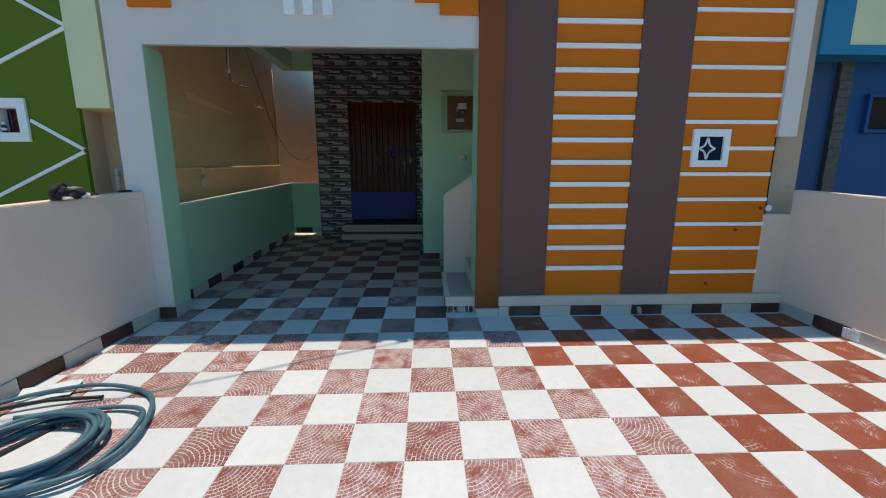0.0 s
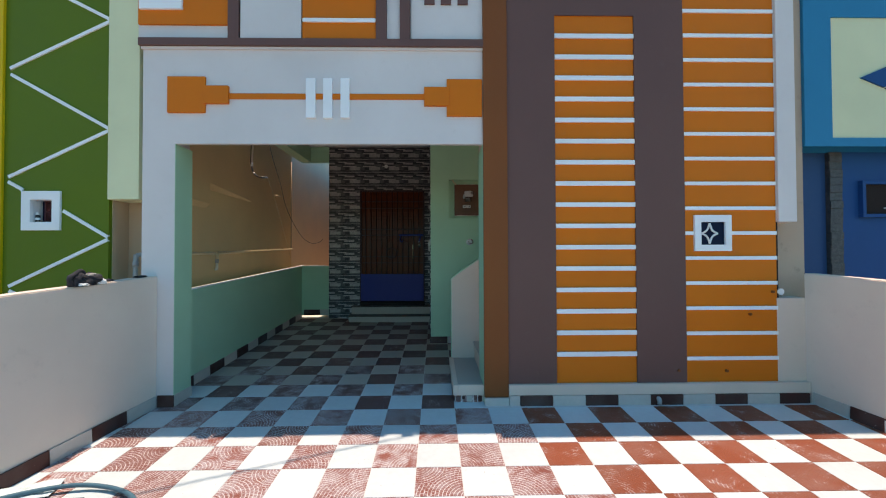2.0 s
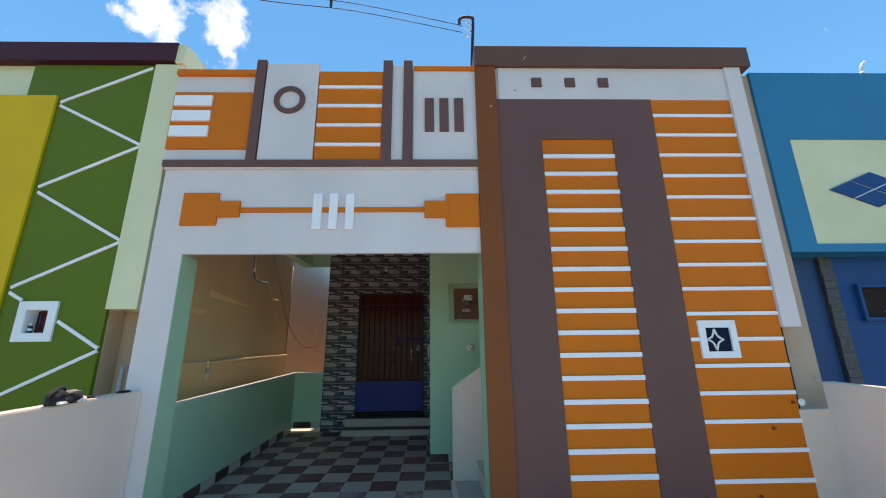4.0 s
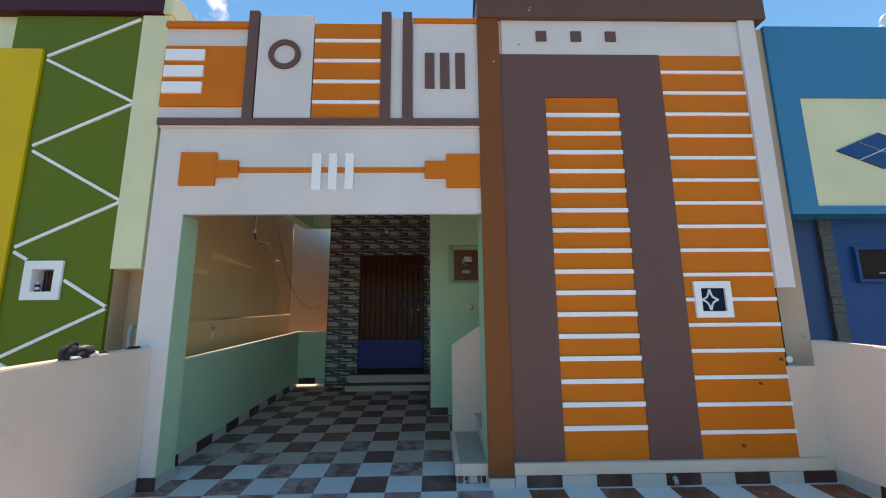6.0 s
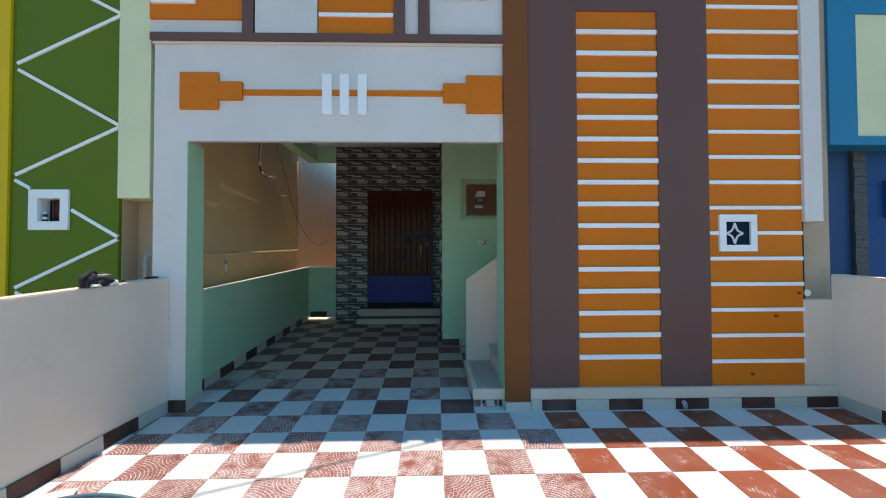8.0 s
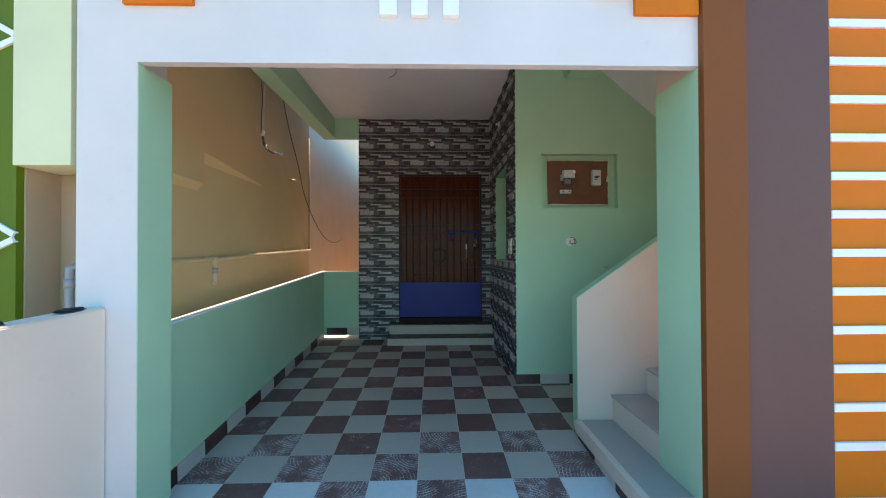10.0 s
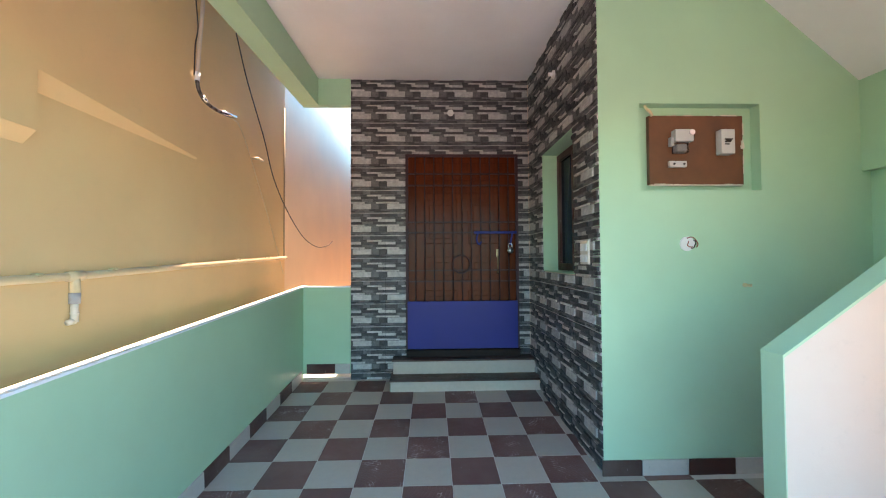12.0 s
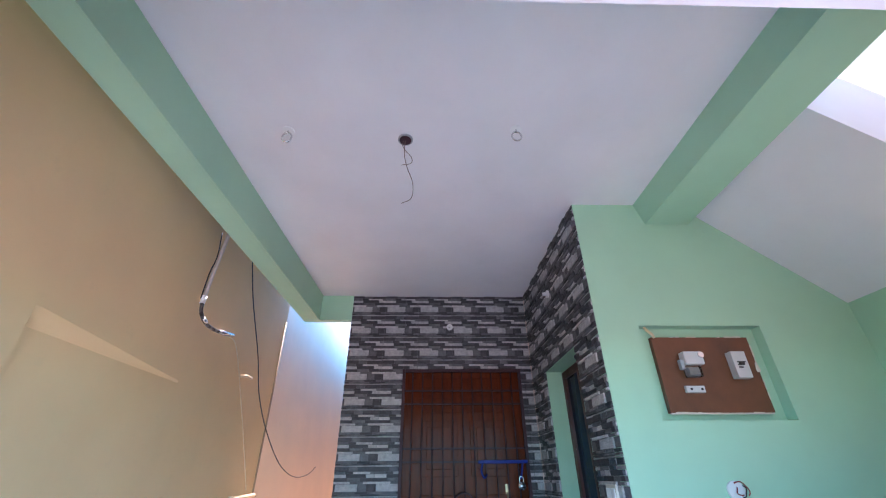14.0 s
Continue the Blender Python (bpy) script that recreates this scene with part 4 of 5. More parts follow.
under(breaker, block("toggle", (0.885, 0.912, 2.73, 2.747, 2.20, 2.22), BLACK, None, "dark toggle", 0.003))
for k in range(3):
    under(breaker, block("label_line", (0.876, 0.905 + 0.012 * k, 2.743, 2.7452, 2.183 + 0.016 * k, 2.191 + 0.016 * k), BLACK))
fuse = thing("fuse_carrier", (0.59, 2.79, 2.04), "small white porcelain fuse carrier on the brown board", "fuse")
under(fuse, block("body", (0.53, 0.645, 2.775, 2.80, 2.045, 2.085), AGED, None, "", 0.005))
for x in (0.56, 0.625):
    bm = bmesh.new()
    disc(bm, (x, 2.774, 2.065), 0.007, 0.006, "y", 12)
    under(fuse, part("screw", bm, BLACK))

rose = thing("junction_box", (0.62, 2.755, 1.54), "round white wall box with loose red and black wires", "junction box")
bm = bmesh.new()
disc(bm, (0.62, 2.757, 1.545), 0.046, 0.016, "y", 28)
under(rose, part("plate", bm, PVCW))
for m, r, a0, a1 in ((REDWIRE, 0.042, -0.6, 2.2), (WIRE, 0.030, -1.6, 0.9), (REDWIRE, 0.022, 2.4, 5.2)):
    bm = bmesh.new()
    tube(bm, [(0.632 + r * math.cos(a0 + (a1 - a0) * k / 10), 2.735 - 0.006 * math.sin(k), 1.545 + r * math.sin(a0 + (a1 - a0) * k / 10)) for k in range(11)], 0.0032, 6)
    under(rose, part("wire", bm, m))
bm = bmesh.new()
tube(bm, smooth_path([(0.995, 2.765, 1.278), (0.995, 2.735, 1.278), (1.005, 2.715, 1.277)], 4), 0.009, 10)
disc(bm, (0.995, 2.758, 1.278), 0.014, 0.008, "y", 18)
tagged(part("pipe_stub", bm, PVC), "short ivory pipe stub out of the green wall", "pipe")

for name, c, ax in (("lamp_holder", (-0.802, 4.545, 3.045), "y"), ("lamp_holder", (0.04, 3.59, 3.03), "x")):
    lh2 = thing(name, c, "small white round wall lamp holder without bulb", "lamp holder", "lamp holders")
    o = Vector((0, -1, 0)) if ax == "y" else Vector((-1, 0, 0))
    bm = bmesh.new()
    disc(bm, Vector(c) + o * 0.008, 0.034, 0.016, ax, 24)
    under(lh2, part("base", bm, PVCW))
    bm = bmesh.new()
    disc(bm, Vector(c) + o * 0.03, 0.016, 0.04, ax, 18)
    under(lh2, part("socket", bm, PVCW))

sb = thing("switch_board", (0.035, 2.96, 1.49), "white modular switch plate on the stone cladding", "switch")
under(sb, block("plate", (0.030, 0.045, 2.89, 3.03, 1.415, 1.575), IVORY, None, "", 0.004))
for z in (1.43, 1.505):
    for y in (2.902, 2.966):
        under(sb, block("rocker", (0.024, 0.031, y, y + 0.052, z, z + 0.052), PVCW, None, "", 0.003))

cb = thing("ceiling_box", (-1.166, 2.11, TOP), "round grey ceiling junction box with a hanging wire", "junction box")
bm = bmesh.new()
disc(bm, (-1.166, 2.11, TOP - 0.004), 0.045, 0.012, "z", 28)
under(cb, part("rim", bm, GREYPVC))
bm = bmesh.new()
disc(bm, (-1.166, 2.11, TOP - 0.011), 0.036, 0.004, "z", 28)
under(cb, part("opening", bm, STEEL))
for dx, ln in ((0.0, 1.0), (-0.012, 0.35)):
    bm = bmesh.new()
    keys = [(-1.166 + dx, 2.11, TOP - 0.01), (-1.17 + dx, 2.13, TOP - 0.10 * ln), (-1.15 + dx, 2.14, TOP - 0.20 * ln), (-1.115 + dx, 2.16, TOP - 0.30 * ln), (-1.12 + dx, 2.17, TOP - 0.40 * ln), (-1.175 + dx, 2.17, TOP - 0.44 * ln)]
    tube(bm, smooth_path(keys, 6), 0.0022, 6)
    under(cb, part("wire", bm, THINWIRE))
for x, y in ((-1.856, 2.054), (-0.506, 2.019)):
    hk = thing("ceiling_hook", (x, y, TOP), "small metal ceiling hook wrapped in clear plastic", "hook", "ceiling hooks")
    bm = bmesh.new()
    tube(bm, [(x + 0.028 * math.cos(a), y, TOP - 0.055 + 0.035 * math.sin(a)) for a in (math.pi * (0.55 + 1.9 * k / 18) for k in range(19))], 0.005, 8)
    tube(bm, [(x, y, TOP), (x, y, TOP - 0.024)], 0.006, 8)
    under(hk, part("hook", bm, CHROME))
    bm = bmesh.new()
    disc(bm, (x, y, TOP - 0.003), 0.035, 0.006, "z", 20)
    under(hk, part("sleeve", bm, PVCW))

# pipes and cables on the neighbour's tan wall
pp = thing("water_pipe", (-2.66, 3.2, 1.40), "ivory plastic water pipe along the tan wall with a capped tee", "pipe")
bm = bmesh.new()
tube(bm, [(-2.705, 0.89, 1.373), (-2.665, 0.96, 1.375), (-2.665, 2.10, 1.39), (-2.67, 4.80, 1.485)], 0.0185, 14)
under(pp, part("main_pipe", bm, PVC))
bm = bmesh.new()
tube(bm, [(-2.663, 2.10, 1.390), (-2.663, 2.18, 1.393)], 0.0235, 14)
tube(bm, [(-2.663, 2.14, 1.39), (-2.663, 2.14, 1.31)], 0.021, 14)
under(pp, part("tee", bm, PVC))
bm = bmesh.new()
tube(bm, [(-2.663, 2.14, 1.315), (-2.663, 2.14, 1.265)], 0.0225, 14)
under(pp, part("coupling", bm, GREYPVC, None, "grey coupling"))
bm = bmesh.new()
tube(bm, [(-2.663, 2.14, 1.27), (-2.663, 2.14, 1.18)], 0.016, 14)
tube(bm, [(-2.663, 2.14, 1.185), (-2.663, 2.105, 1.183)], 0.014, 14)
tube(bm, [(-2.663, 2.14, 1.225), (-2.663, 2.14, 1.218)], 0.018, 14)
under(pp, part("spout", bm, IVORY))
for y in (1.45, 1.95, 2.35, 3.0, 3.7, 4.3):
    under(pp, block("clip", (-2.69, -2.642, y, y + 0.02, 1.332 + 0.0355 * y, 1.342 + 0.0355 * y), PVC, None, "", 0.003))
bm = bmesh.new()
tube(bm, [(-2.692, 4.82, 1.47), (-2.692, 4.83, 3.2)], 0.009, 10)
tube(bm, [(-2.69, 4.82, 1.48), (-2.655, 4.80, 1.48)], 0.012, 10)
tagged(part("riser_pipe", bm, TANPIPE), "thin tan painted riser pipe on the tan wall", "pipe")

cd = thing("service_conduit", (-2.60, 3.1, 2.70), "pale corrugated conduit ending in a dark taped cable", "conduit")
bm = bmesh.new()
run = smooth_path([(-2.635, 3.11, 3.60), (-2.635, 3.09, 3.27), (-2.635, 3.055, 2.98), (-2.635, 3.033, 2.745)], 8)
tube(bm, run, 0.0135, 10)
under(cd, part("conduit", bm, CORD))
bm = bmesh.new()
tube(bm, smooth_path([(-2.65, 3.03, 3.30), (-2.65, 3.06, 3.10), (-2.65, 3.03, 2.95), (-2.65, 3.02, 2.74)], 6), 0.0045, 8)
under(cd, part("inner_cable", bm, WIRE, None, "dark cable beside the conduit"))
bm = bmesh.new()
tube(bm, [(-2.635, 3.036, 2.765), (-2.635, 3.028, 2.705)], 0.018, 12)
under(cd, part("collar", bm, PVCW, None, "white collar"))
bm = bmesh.new()
tube(bm, smooth_path([(-2.635, 3.028, 2.71), (-2.635, 3.05, 2.65), (-2.635, 3.112, 2.608), (-2.635, 3.227, 2.592), (-2.635, 3.43, 2.612), (-2.635, 3.58, 2.648)], 8), 0.013, 10)
under(cd, part("taped_cable", bm, TAPE, None, "dark glossy taped cable"))
for p0, p1 in (((-2.63, 3.09, 2.618), (-2.63, 3.14, 2.600)), ((-2.63, 3.34, 2.601), (-2.63, 3.56, 2.643))):
    bm = bmesh.new()
    tube(bm, [p0, p1], 0.0145, 10)
    under(cd, part("sleeve", bm, CHROME, None, "shiny metal sleeve"))
bm = bmesh.new()
tube(bm, smooth_path([(-2.58, 3.46, 3.29), (-2.58, 3.66, 2.986), (-2.58, 4.00, 2.60), (-2.58, 4.22, 2.283), (-2.58, 4.59, 2.00), (-2.58, 5.13, 1.742), (-2.58, 5.70, 1.635), (-2.58, 6.26, 1.665), (-2.58, 6.60, 1.755)], 8), 0.005, 8)
tagged(part("hanging_cable", bm, WIRE), "loose dark cable hanging from the beam", "cable")
bm = bmesh.new()
tube(bm, smooth_path([(-2.69, 3.62, 2.66), (-2.69, 3.80, 2.60), (-2.69, 4.167, 2.164), (-2.69, 4.55, 1.66), (-2.69, 4.80, 1.30)], 6), 0.004, 6)
tagged(part("thin_cord", bm, PVC), "thin pale cord along the tan wall", "cord")
bm = bmesh.new()
tube(bm, [(-2.70, 4.02, 2.415), (-2.64, 4.02, 2.415), (-2.63, 4.10, 2.41)], 0.012, 10)
tagged(part("pipe_stub", bm, PVC), "short ivory pipe stub out of the tan wall", "pipe")

# ---- yard clutter ----
hose = thing("garden_hose", (-1.9, -0.95, fz(-0.95)), "loosely coiled dusty blue rubber hose on the tiles", "hose")


def coil(cx, cy, rx, ry, turns, lift, phase, wob, r=0.0145):
    pts = []
    steps = int(turns * 44)
    for k in range(steps):
        a = phase + 6.28318 * k / 44
        w = 1 + wob * math.sin(2.3 * a + phase) + 0.06 * math.sin(0.37 * a + 1.7 * phase)
        x, y = cx + rx * w * math.cos(a) + 0.02 * math.sin(0.9 * a), cy + ry * w * math.sin(a)
        pts.append((x, y, fz(y) + r + lift * (0.5 + 0.5 * math.sin(0.31 * a + phase)) + 0.004))
    bm = bmesh.new()
    tube(bm, pts, r, 8)
    return bm


under(hose, part("coil", coil(-1.93, -1.11, 0.27, 0.29, 4.6, 0.06, 0.4, 0.06), HOSE))
under(hose, part("coil", coil(-1.90, -1.12, 0.30, 0.27, 3.3, 0.085, 2.1, 0.08), HOSE))
bm = bmesh.new()
keys = [(-2.55, -0.72, 0.02), (-2.35, -0.60, 0.03), (-2.10, -0.51, 0.03), (-1.88, -0.51, 0.02), (-1.66, -0.60, 0.02), (-1.53, -0.76, 0.03), (-1.45, -1.00, 0.03), (-1.47, -1.18, 0.03), (-1.58, -1.33, 0.05), (-2.0, -1.45, 0.05), (-2.3, -1.40, 0.04)]
tube(bm, smooth_path([(x, y, fz(y) + 0.008 + h) for x, y, h in keys], 7), 0.014, 8)
under(hose, part("outer_loop", bm, HOSE))
bm = bmesh.new()
keys = [(-2.2, -0.88, 0.06), (-1.95, -0.78, 0.03), (-1.78, -0.735, 0.02), (-1.61, -0.765, 0.03), (-1.51, -0.87, 0.045), (-1.48, -1.10, 0.04), (-1.60, -1.30, 0.02), (-2.1, -1.52, 0.02)]
tube(bm, smooth_path([(x, y, fz(y) + 0.008 + h) for x, y, h in keys], 7), 0.014, 8)
under(hose, part("inner_loop", bm, HOSE))
bm = bmesh.new()
keys = [(-2.56, -0.80, 0.02), (-2.25, -0.68, 0.03), (-1.93, -0.61, 0.01)]
tube(bm, smooth_path([(x, y, fz(y) + 0.008 + h) for x, y, h in keys], 7), 0.012, 8)
under(hose, part("free_end", bm, BLACK, None, "dark open hose end"))
bm = bmesh.new()
box(bm, -0.24, 0.24, -0.013, 0.013, 0.0, 0.02, 0.003)
bar = tagged(part("steel_bar", bm, BLACK), "dark flat steel bar lying under the hose", "bar")
bar.matrix_world = pose(-2.08, -1.10, fz(-1.10) + 0.004, 0, 0, 68)
bm = bmesh.new()
for k, (x, y, z) in enumerate(((-2.50, -0.52, 0.012), (-2.22, -0.40, 0.016), (-2.16, -0.58, 0.008), (-2.42, -0.70, 0.010))):
    bm.verts.new((x, y, fz(y) + z))
bm.verts.ensure_lookup_table()
bm.faces.new(bm.verts)
bmesh.ops.subdivide_edges(bm, edges=bm.edges[:], cuts=5, use_grid_fill=True)
for v in bm.verts:
    v.co.z += 0.018 * noise.noise(v.co * 9) + 0.006
g = bmesh.ops.solidify(bm, geom=bm.faces[:], thickness=0.003)
tagged(part("plastic_sheet", bm, SHEET), "crumpled pale plastic sheet beside the wall", "plastic sheet")


wt = fz(0.2) + 1.19
bundle = thing("rag_bundle", (-2.52, -0.03, wt), "crumpled black cloth bundle with pale scraps on the wall top", "rag")
under(bundle, lump("cloth", (-2.50, -0.025, fz(-0.02) + 1.222), (0.05, 0.058, 0.062), RAG, 3.1), lump("cloth", (-2.50, 0.085, fz(0.08) + 1.218), (0.055, 0.112, 0.055), RAG, 11.4),
      lump("pale_cloth", (-2.505, 0.075, fz(0.07) + 1.262), (0.038, 0.075, 0.014), LUMP, 7.7, None, "pale grey cloth fold"),
      lump("paper", (-2.45, 0.135, fz(0.13) + 1.203), (0.02, 0.035, 0.028), PVCW, 9.4, None, "white paper scrap"),
      lump("paper", (-2.452, -0.02, fz(-0.02) + 1.199), (0.014, 0.045, 0.014), PVCW, 2.2, None, "white paper scrap"))
bm = bmesh.new()
tube(bm, smooth_path([(-2.49, -0.085, fz(0) + 1.20), (-2.49, -0.095, fz(0) + 1.25), (-2.495, -0.05, fz(0) + 1.275), (-2.50, 0.0, fz(0) + 1.298), (-2.505, 0.03, fz(0) + 1.285), (-2.50, 0.03, fz(0) + 1.25)], 6), 0.017, 8)
under(bundle, part("strap", bm, RAG, None, "black rubber strap"))
tagged(lump("cloth_scrap", (-2.53, 0.27, fz(0.27) + 1.20), (0.035, 0.06, 0.012), RAG, 5.2), "flat black cloth scrap on the wall top", "rag")
tagged(lump("rubber_scrap", (-2.48, 0.58, fz(0.58) + 1.197), (0.035, 0.07, 0.010), RAG, 6.6), "flat black rubber scrap beside the pier", "scrap")
bm = bmesh.new()
tube(bm, smooth_path([(-2.735, 0.86, -0.25), (-2.735, 0.86, 0.90), (-2.735, 0.86, 1.325), (-2.727, 0.868, 1.360), (-2.695, 0.90, 1.373)], 6), 0.021, 14)
tube(bm, [(-2.735, 0.86, 1.25), (-2.735, 0.86, 1.30)], 0.026, 14)
tagged(part("pipe_elbow", bm, GREYPVC), "grey plastic riser pipe with an elbow beside the pier", "pipe")

# ---- mast with service wires on the roof ----
mast = thing("service_mast", (0.585, 1.0, TOP + 0.15), "bent steel service mast on the roof", "mast")
bm = bmesh.new()
tube(bm, smooth_path([(0.57, 1.0, TOP + 0.15), (0.585, 1.0, 4.7), (0.62, 1.0, 5.40), (0.595, 1.0, 5.475), (0.51, 1.0, 5.485), (0.455, 1.0, 5.45), (0.45, 1.0, 5.38)], 6), 0.018, 10)
under(mast, part("pole", bm, STEEL))
for k in range(3):
    bm = bmesh.new()
    z = 5.16 + 0.10 * k
    tube(bm, [(0.60, 1.0, z), (0.46, 0.99, z + 0.09)], 0.007, 8)
    under(mast, part("bracket", bm, CHROME))
for k in range(2):
    bm = bmesh.new()
    z = 5.25 + 0.10 * k
    tube(bm, smooth_path([(0.46, 0.99, z), (-0.713, 0.505, z - 0.20), (-1.9, -0.03, z - 0.55), (-4.5, -1.12, z - 0.95), (-12.0, -4.25, z - 1.0)], 8), 0.0045, 6)
    tagged(part("overhead_wire", bm, WIRE), "dark overhead service wire", "cable", "overhead wires")
bm = bmesh.new()
tube(bm, smooth_path([(-1.31, 1.2, TOP + 0.15), (-1.31, 1.2, 4.72), (-1.30, 1.2, 4.78), (-1.27, 1.2, 4.80)], 5), 0.016, 10)
tagged(part("vent_pipe", bm, PVCW), "thin white pipe on the roof", "pipe")

bm = bmesh.new()
tube(bm, smooth_path([(5.60, 1.2, 4.50), (5.60, 1.2, 4.86), (5.625, 1.2, 4.97), (5.68, 1.2, 5.02)], 6), 0.022, 12)
tube(bm, [(5.60, 1.2, 4.83), (5.60, 1.2, 4.87)], 0.027, 12)
tagged(part("vent_pipe", bm, PVCW), "bent white plastic pipe on the neighbour's roof", "pipe")
bm = bmesh.new()
tube(bm, smooth_path([(0.385, 2.80, 2.455), (0.392, 2.79, 2.43), (0.415, 2.785, 2.405), (0.43, 2.795, 2.385)], 6), 0.009, 10)
tagged(part("cable_stub", bm, PVC), "pale cable stub behind the brown meter board", "cable")
for k, (xa, za) in enumerate(((-0.95, 5.03), (-2.05, 4.70))):
    bm = bmesh.new()
    box(bm, -0.012, 0.012, -0.012, 0.012, -0.08, 0.08, 0.003)
    sp = tagged(part("wire_spacer", bm, BLACK), "small dark spacer clipped to the overhead wires", "spacer", "wire spacers")
    sp.matrix_world = pose(xa, 0.505 + (xa + 0.713) * 0.44, za + 0.05)

# drain grille in the yard skirting
bm = bmesh.new()
for k in range(4):
    box(bm, 0.0, 0.012, 0.03 * k, 0.03 * k + 0.014, 0.0, 0.085, 0.002)
box(bm, -0.004, 0.004, -0.01, 0.12, 0.0, 0.09)
gr = tagged(part("drain_grille", bm, PVCW), "small white drain grille in the wall skirting", "grille")
gr.matrix_world = pose(3.585 + 0.10 * (FY - 0.05), 0.07, fz(0.07) + 0.005, 0, 0, 5.7 + 180)

# ---- skirting tiles ----
def skirt(parent, dims, red):
    block("skirting_tile", dims, T_SKIRT if red else T_GREY, parent, "", 0.002)


for c in range(2, 12):
    x0 = max(0.80, 0.3 * c)
    skirt(tower, (x0 + 0.002, min(0.3 * (c + 1), 3.585) - 0.002, FY - 0.062, FY - 0.045, -0.06, 0.068), c % 2 == 1)
skirt(tower, (WX + 0.0, 0.798, FY - 0.058, FY - 0.035, -0.06, 0.048), False)
skirt(lintel, (-2.40, PX + 0.012, FY - 0.014, FY - 0.002, -0.08, fz(FY) + 0.105), True)
skirt(lintel, (PX + 0.003, PX + 0.014, FY, 0.955, -0.08, fz(0.8) + 0.10), False)
pw = bpy.data.objects["wall_porch_left"]


def skirt_run(parent, p, q, height, first, facing):
    """Skirting tiles along a line on the sloping floor; facing is the side (+1 or -1) they stand proud of."""
    p, q = Vector(p), Vector(q)
    d = q - p
    n = int(d.length / 0.3)
    yaw = math.atan2(-d.x, d.y)
    me = bpy.data.meshes.new("skirting_tile")
    bm = bmesh.new()
    box(bm, -0.006, 0.006, 0.002, 0.298, -0.05, height, 0.002)
    bm.to_mesh(me)
    bm.free()
    meshes = []
    for m in (T_SKIRT, T_GREY):
        mm = me.copy()
        mm.materials.append(m)
        meshes.append(mm)
    for i in range(n):
        a = p + d.normalized() * 0.3 * i
        ob = new("skirting_tile", meshes[(i + first) % 2])
        tilt = math.atan(SLOPE * (1 if d.y > 0 else -1))
        ob.matrix_world = Matrix.Translation((a.x + facing * 0.005, a.y, fz(a.y))) @ Euler((tilt, 0, yaw)).to_matrix().to_4x4()
        ob.parent = parent


skirt_run(pw, (-2.40, 0.92), (-2.40, 4.585), 0.105, 0, 1)
skirt_run(yard_left, (-2.41, FY - 0.02), (-2.41 - 0.10 * 4.6, -3.9), 0.105, 1, 1)
skirt_run(yard_right, (3.60 + 0.10 * (FY - 0.626), 0.626), (3.60 + 0.10 * 4.6, -3.9), 0.105, 1, -1)
for i in range(6):
    x0 = 0.0 + 0.30 * i
    skirt(green, (max(x0, 0.045) + 0.002, x0 + 0.298, 2.748, 2.760, 0.0, fz(2.76) + 0.095), i % 2 == 0)
endw = bpy.data.objects["wall_porch_end"]
skirt(endw, (-2.36, -2.06, 4.576, 4.589, fz(4.6) + 0.05, fz(4.6) + 0.155), True)
skirt(endw, (-2.058, -1.90, 4.576, 4.589, fz(4.6) + 0.05, fz(4.6) + 0.155), False)

# ---- stone cladding ----
UW, UH = 0.37, 0.245
COURSES = [(0.185, 0.245, ((0.02, 0.22, 0), (0.22, 0.30, 1), (0.30, 0.39, 2))),
           (0.165, 0.185, ((-0.05, 0.09, 1), (0.09, 0.20, 1), (0.20, 0.32, 2))),
           (0.150, 0.165, ((-0.12, 0.05, 2), (0.05, 0.25, 1))),
           (0.138, 0.150, ((-0.10, 0.16, 0), (0.16, 0.27, 0))),
           (0.100, 0.138, ((0.0, 0.13, 2), (0.13, 0.21, 1), (0.21, 0.37, 2))),
           (0.078, 0.100, ((-0.04, 0.10, 1), (0.10, 0.17, 2), (0.17, 0.33, 0))),
           (0.048, 0.078, ((-0.08, 0.11, 0), (0.11, 0.29, 2))),
           (0.020, 0.048, ((-0.02, 0.12, 2), (0.12, 0.24, 1), (0.24, 0.35, 2))),
           (0.0, 0.020, ((-0.10, 0.15, 0), (0.15, 0.27, 1)))]
DEPTHS = (0.030, 0.024, 0.019, 0.027, 0.021, 0.032, 0.016)
clad_cache = {}


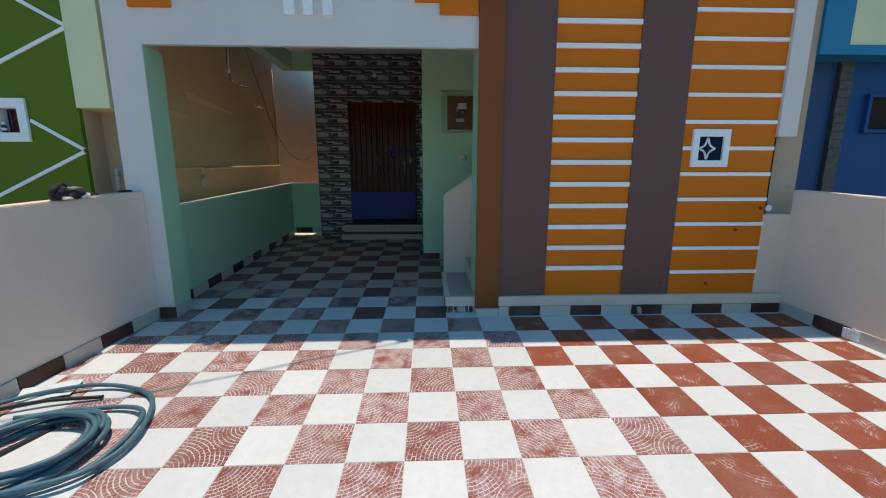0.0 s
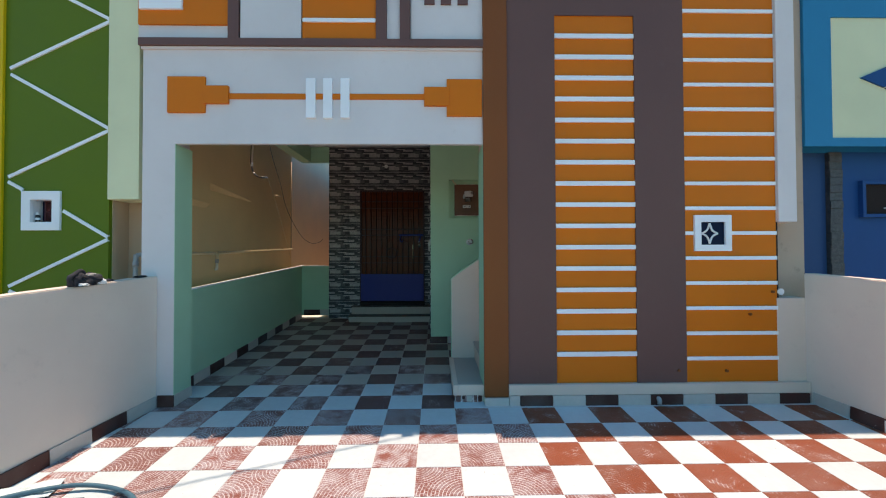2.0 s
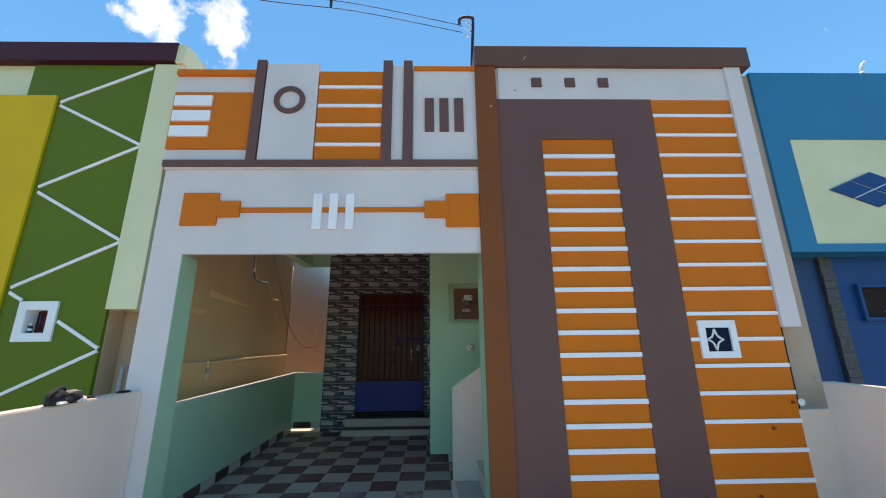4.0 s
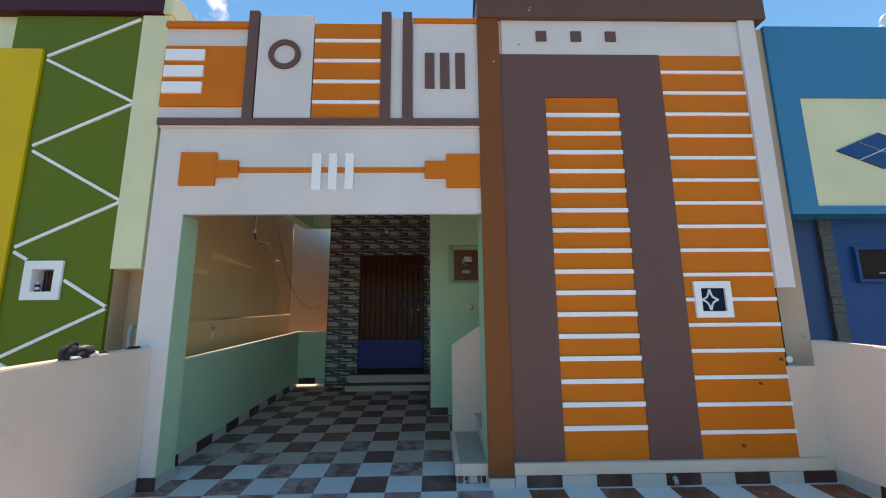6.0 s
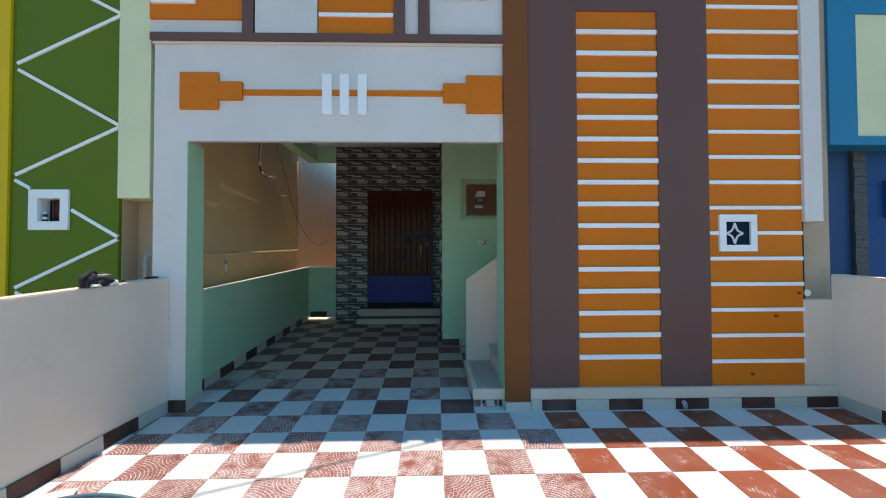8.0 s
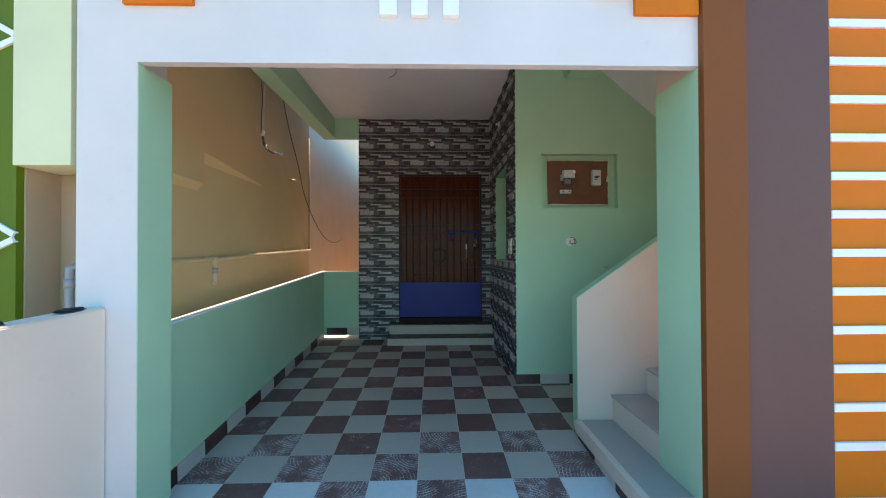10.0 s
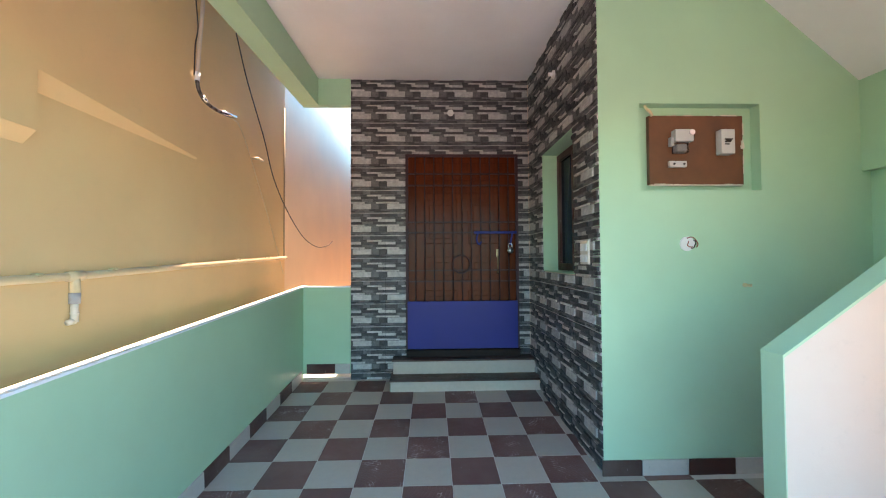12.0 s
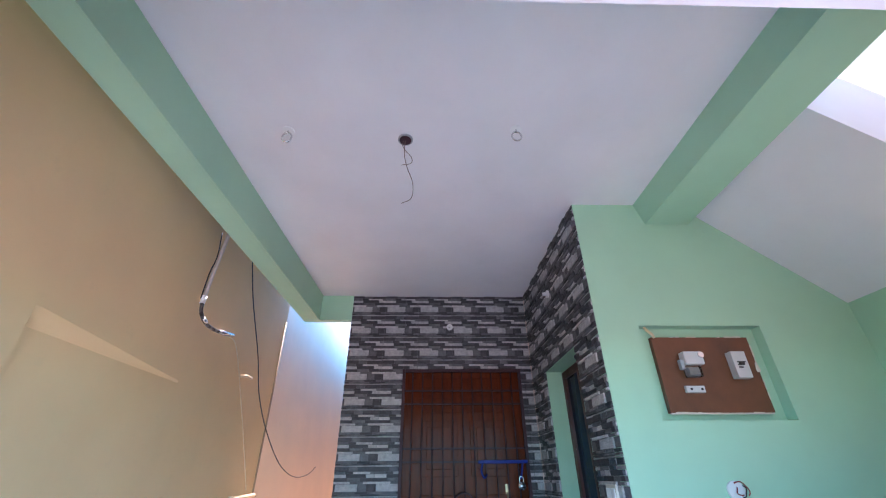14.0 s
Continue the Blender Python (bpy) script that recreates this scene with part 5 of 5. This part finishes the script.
def clad_mesh(a0, a1, b0, b1):
    """One cladding tile, cut to the window (a0..a1, b0..b1) of its own face."""
    key = tuple(round(v, 3) for v in (a0, a1, b0, b1))
    if key in clad_cache:
        return clad_cache[key]
    bm = bmesh.new()
    n = 0
    for z0, z1, row in COURSES:
        for u0, u1, tone in row:
            n += 1
            for shift in (-UW, 0, UW):
                p0, p1 = max(u0 + shift, a0) + 0.0003, min(u1 + shift, a1) - 0.0003
                q0, q1 = max(z0, b0) + 0.0003, min(z1, b1) - 0.0003
                if p1 - p0 < 0.006 or q1 - q0 < 0.004:
                    continue
                d = DEPTHS[(n * 3) % 7]
                e = 0.0016
                lo = [bm.verts.new(v) for v in ((p0, q0, 0), (p1, q0, 0), (p1, q1, 0), (p0, q1, 0))]
                skew = 0.0025 * ((n * 5) % 3 - 1)
                hi = [bm.verts.new(v) for v in ((p0 + e, q0 + e, d + skew), (p1 - e, q0 + e, d), (p1 - e, q1 - e, d - skew), (p0 + e, q1 - e, d))]
                fs = [bm.faces.new(hi)] + [bm.faces.new((lo[i], lo[(i + 1) % 4], hi[(i + 1) % 4], hi[i])) for i in range(4)]
                for f in fs:
                    f.material_index = tone
    v = [bm.verts.new(p) for p in ((a0, b0, 0.008), (a1, b0, 0.008), (a1, b1, 0.008), (a0, b1, 0.008))]
    f = bm.faces.new(v)
    f.material_index = 2
    me = bpy.data.meshes.new("cladding_tile")
    bm.to_mesh(me)
    bm.free()
    for m in (S_LIGHT, S_MID, S_DARK):
        me.materials.append(m)
    clad_cache[key] = me
    return me


def clad(parent, u0, u1, v0, v1, origin, turn):
    """Covers a rectangle of a wall; u and v count from the wall's own origin."""
    for i in range(math.floor(u0 / UW), math.ceil(u1 / UW)):
        for j in range(math.floor(v0 / UH), math.ceil(v1 / UH)):
            a0, a1 = max(u0 - i * UW, 0), min(u1 - i * UW, UW)
            b0, b1 = max(v0 - j * UH, 0), min(v1 - j * UH, UH)
            if a1 - a0 < 0.01 or b1 - b0 < 0.01:
                continue
            ob = new("cladding_tile", clad_mesh(a0, a1, b0, b1))
            ob.matrix_world = Matrix.Translation(origin) @ turn @ Matrix.Translation((i * UW, j * UH, 0))
            ob.parent = parent


face_back = Matrix(((1, 0, 0, 0), (0, 0, -1, 0), (0, 1, 0, 0), (0, 0, 0, 1)))
face_side = Matrix(((0, 0, -1, 0), (-1, 0, 0, 0), (0, 1, 0, 0), (0, 0, 0, 1)))
ob_back = (-1.885, 4.574, 0.10)
for u0, u1, v0, v1 in ((0.0, 0.60, 0.0, 3.31), (1.805, 1.93, 0.0, 3.31), (0.60, 1.805, 2.49, 3.31)):
    clad(back, u0, u1, v0, v1, ob_back, face_back)
ob_side = (0.074, 4.545, 0.10)
for u0, u1, v0, v1 in ((0.0, 0.485, 0.0, 3.31), (1.325, 1.78, 0.0, 3.31), (0.485, 1.325, 0.0, 1.225), (0.485, 1.325, 2.352, 3.31)):
    clad(right, u0, u1, v0, v1, ob_side, face_side)

# ---- floor tiles ----
def tile_mesh(material):
    bm = bmesh.new()
    a, b = 0.1482, 0.1472
    r = [[bm.verts.new((sx * k, sy * k, z)) for sx, sy in ((-1, -1), (1, -1), (1, 1), (-1, 1))] for k, z in ((a, -0.012), (a, -0.0015), (b, 0.0))]
    bm.faces.new(r[2])
    for k in (0, 1):
        for i in range(4):
            bm.faces.new((r[k][i], r[k][(i + 1) % 4], r[k + 1][(i + 1) % 4], r[k + 1][i]))
    me = bpy.data.meshes.new("floor_tile")
    bm.to_mesh(me)
    bm.free()
    me.materials.append(material)
    return me


TILES = {m.name: tile_mesh(m) for m in (T_CREAM, T_RED, T_WORN, T_DARK, T_RING, T_CREAM_SHADE, T_THRESH)}
tilt_floor = Matrix.Rotation(math.atan(SLOPE), 4, "X")
rng = random.Random(11)


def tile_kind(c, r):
    # further under the porch roof, tiles switch to the copies coloured for shade
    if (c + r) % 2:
        return T_CREAM_SHADE if r >= 4 else T_CREAM
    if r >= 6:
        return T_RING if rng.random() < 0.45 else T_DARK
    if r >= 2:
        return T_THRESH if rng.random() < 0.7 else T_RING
    return T_WORN if c < 3 or (c < 5 and rng.random() < 0.5) else T_RED


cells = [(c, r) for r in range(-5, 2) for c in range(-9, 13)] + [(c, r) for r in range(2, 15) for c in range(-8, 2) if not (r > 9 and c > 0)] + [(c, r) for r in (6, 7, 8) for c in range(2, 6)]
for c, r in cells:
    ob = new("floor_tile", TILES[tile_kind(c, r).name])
    x, y = 0.3 * c + 0.15, 0.3 * r + 0.15
    lift = 0.0008 * rng.random()
    ob.matrix_world = Matrix.Translation((x, y, fz(y) + lift)) @ tilt_floor @ Matrix.Rotation(radians(rng.choice((0, 90, 180, 270))), 4, "Z") @ Matrix.Rotation(radians(rng.uniform(-0.25, 0.25)), 4, "Z")
    ob.parent = floor
verts, faces, index = [], [], []
for r in range(-16, -5):
    for c in range(-10, 14):
        x0, y0 = 0.3 * c + 0.0015, 0.3 * r + 0.0015
        k = len(verts)
        verts += [(x0, y0, fz(y0)), (x0 + 0.297, y0, fz(y0)), (x0 + 0.297, y0 + 0.297, fz(y0 + 0.297)), (x0, y0 + 0.297, fz(y0 + 0.297))]
        faces.append((k, k + 1, k + 2, k + 3))
        index.append((c + r) % 2)
me = bpy.data.meshes.new("floor_tiles")
me.from_pydata(verts, [], faces)
for m in (T_WORN, T_CREAM):
    me.materials.append(m)
me.polygons.foreach_set("material_index", index)
rest_tiles = new("floor_tiles", me)
rest_tiles.parent = floor
tagged(rest_tiles, "chequered tiles near the street", kind="stuff")
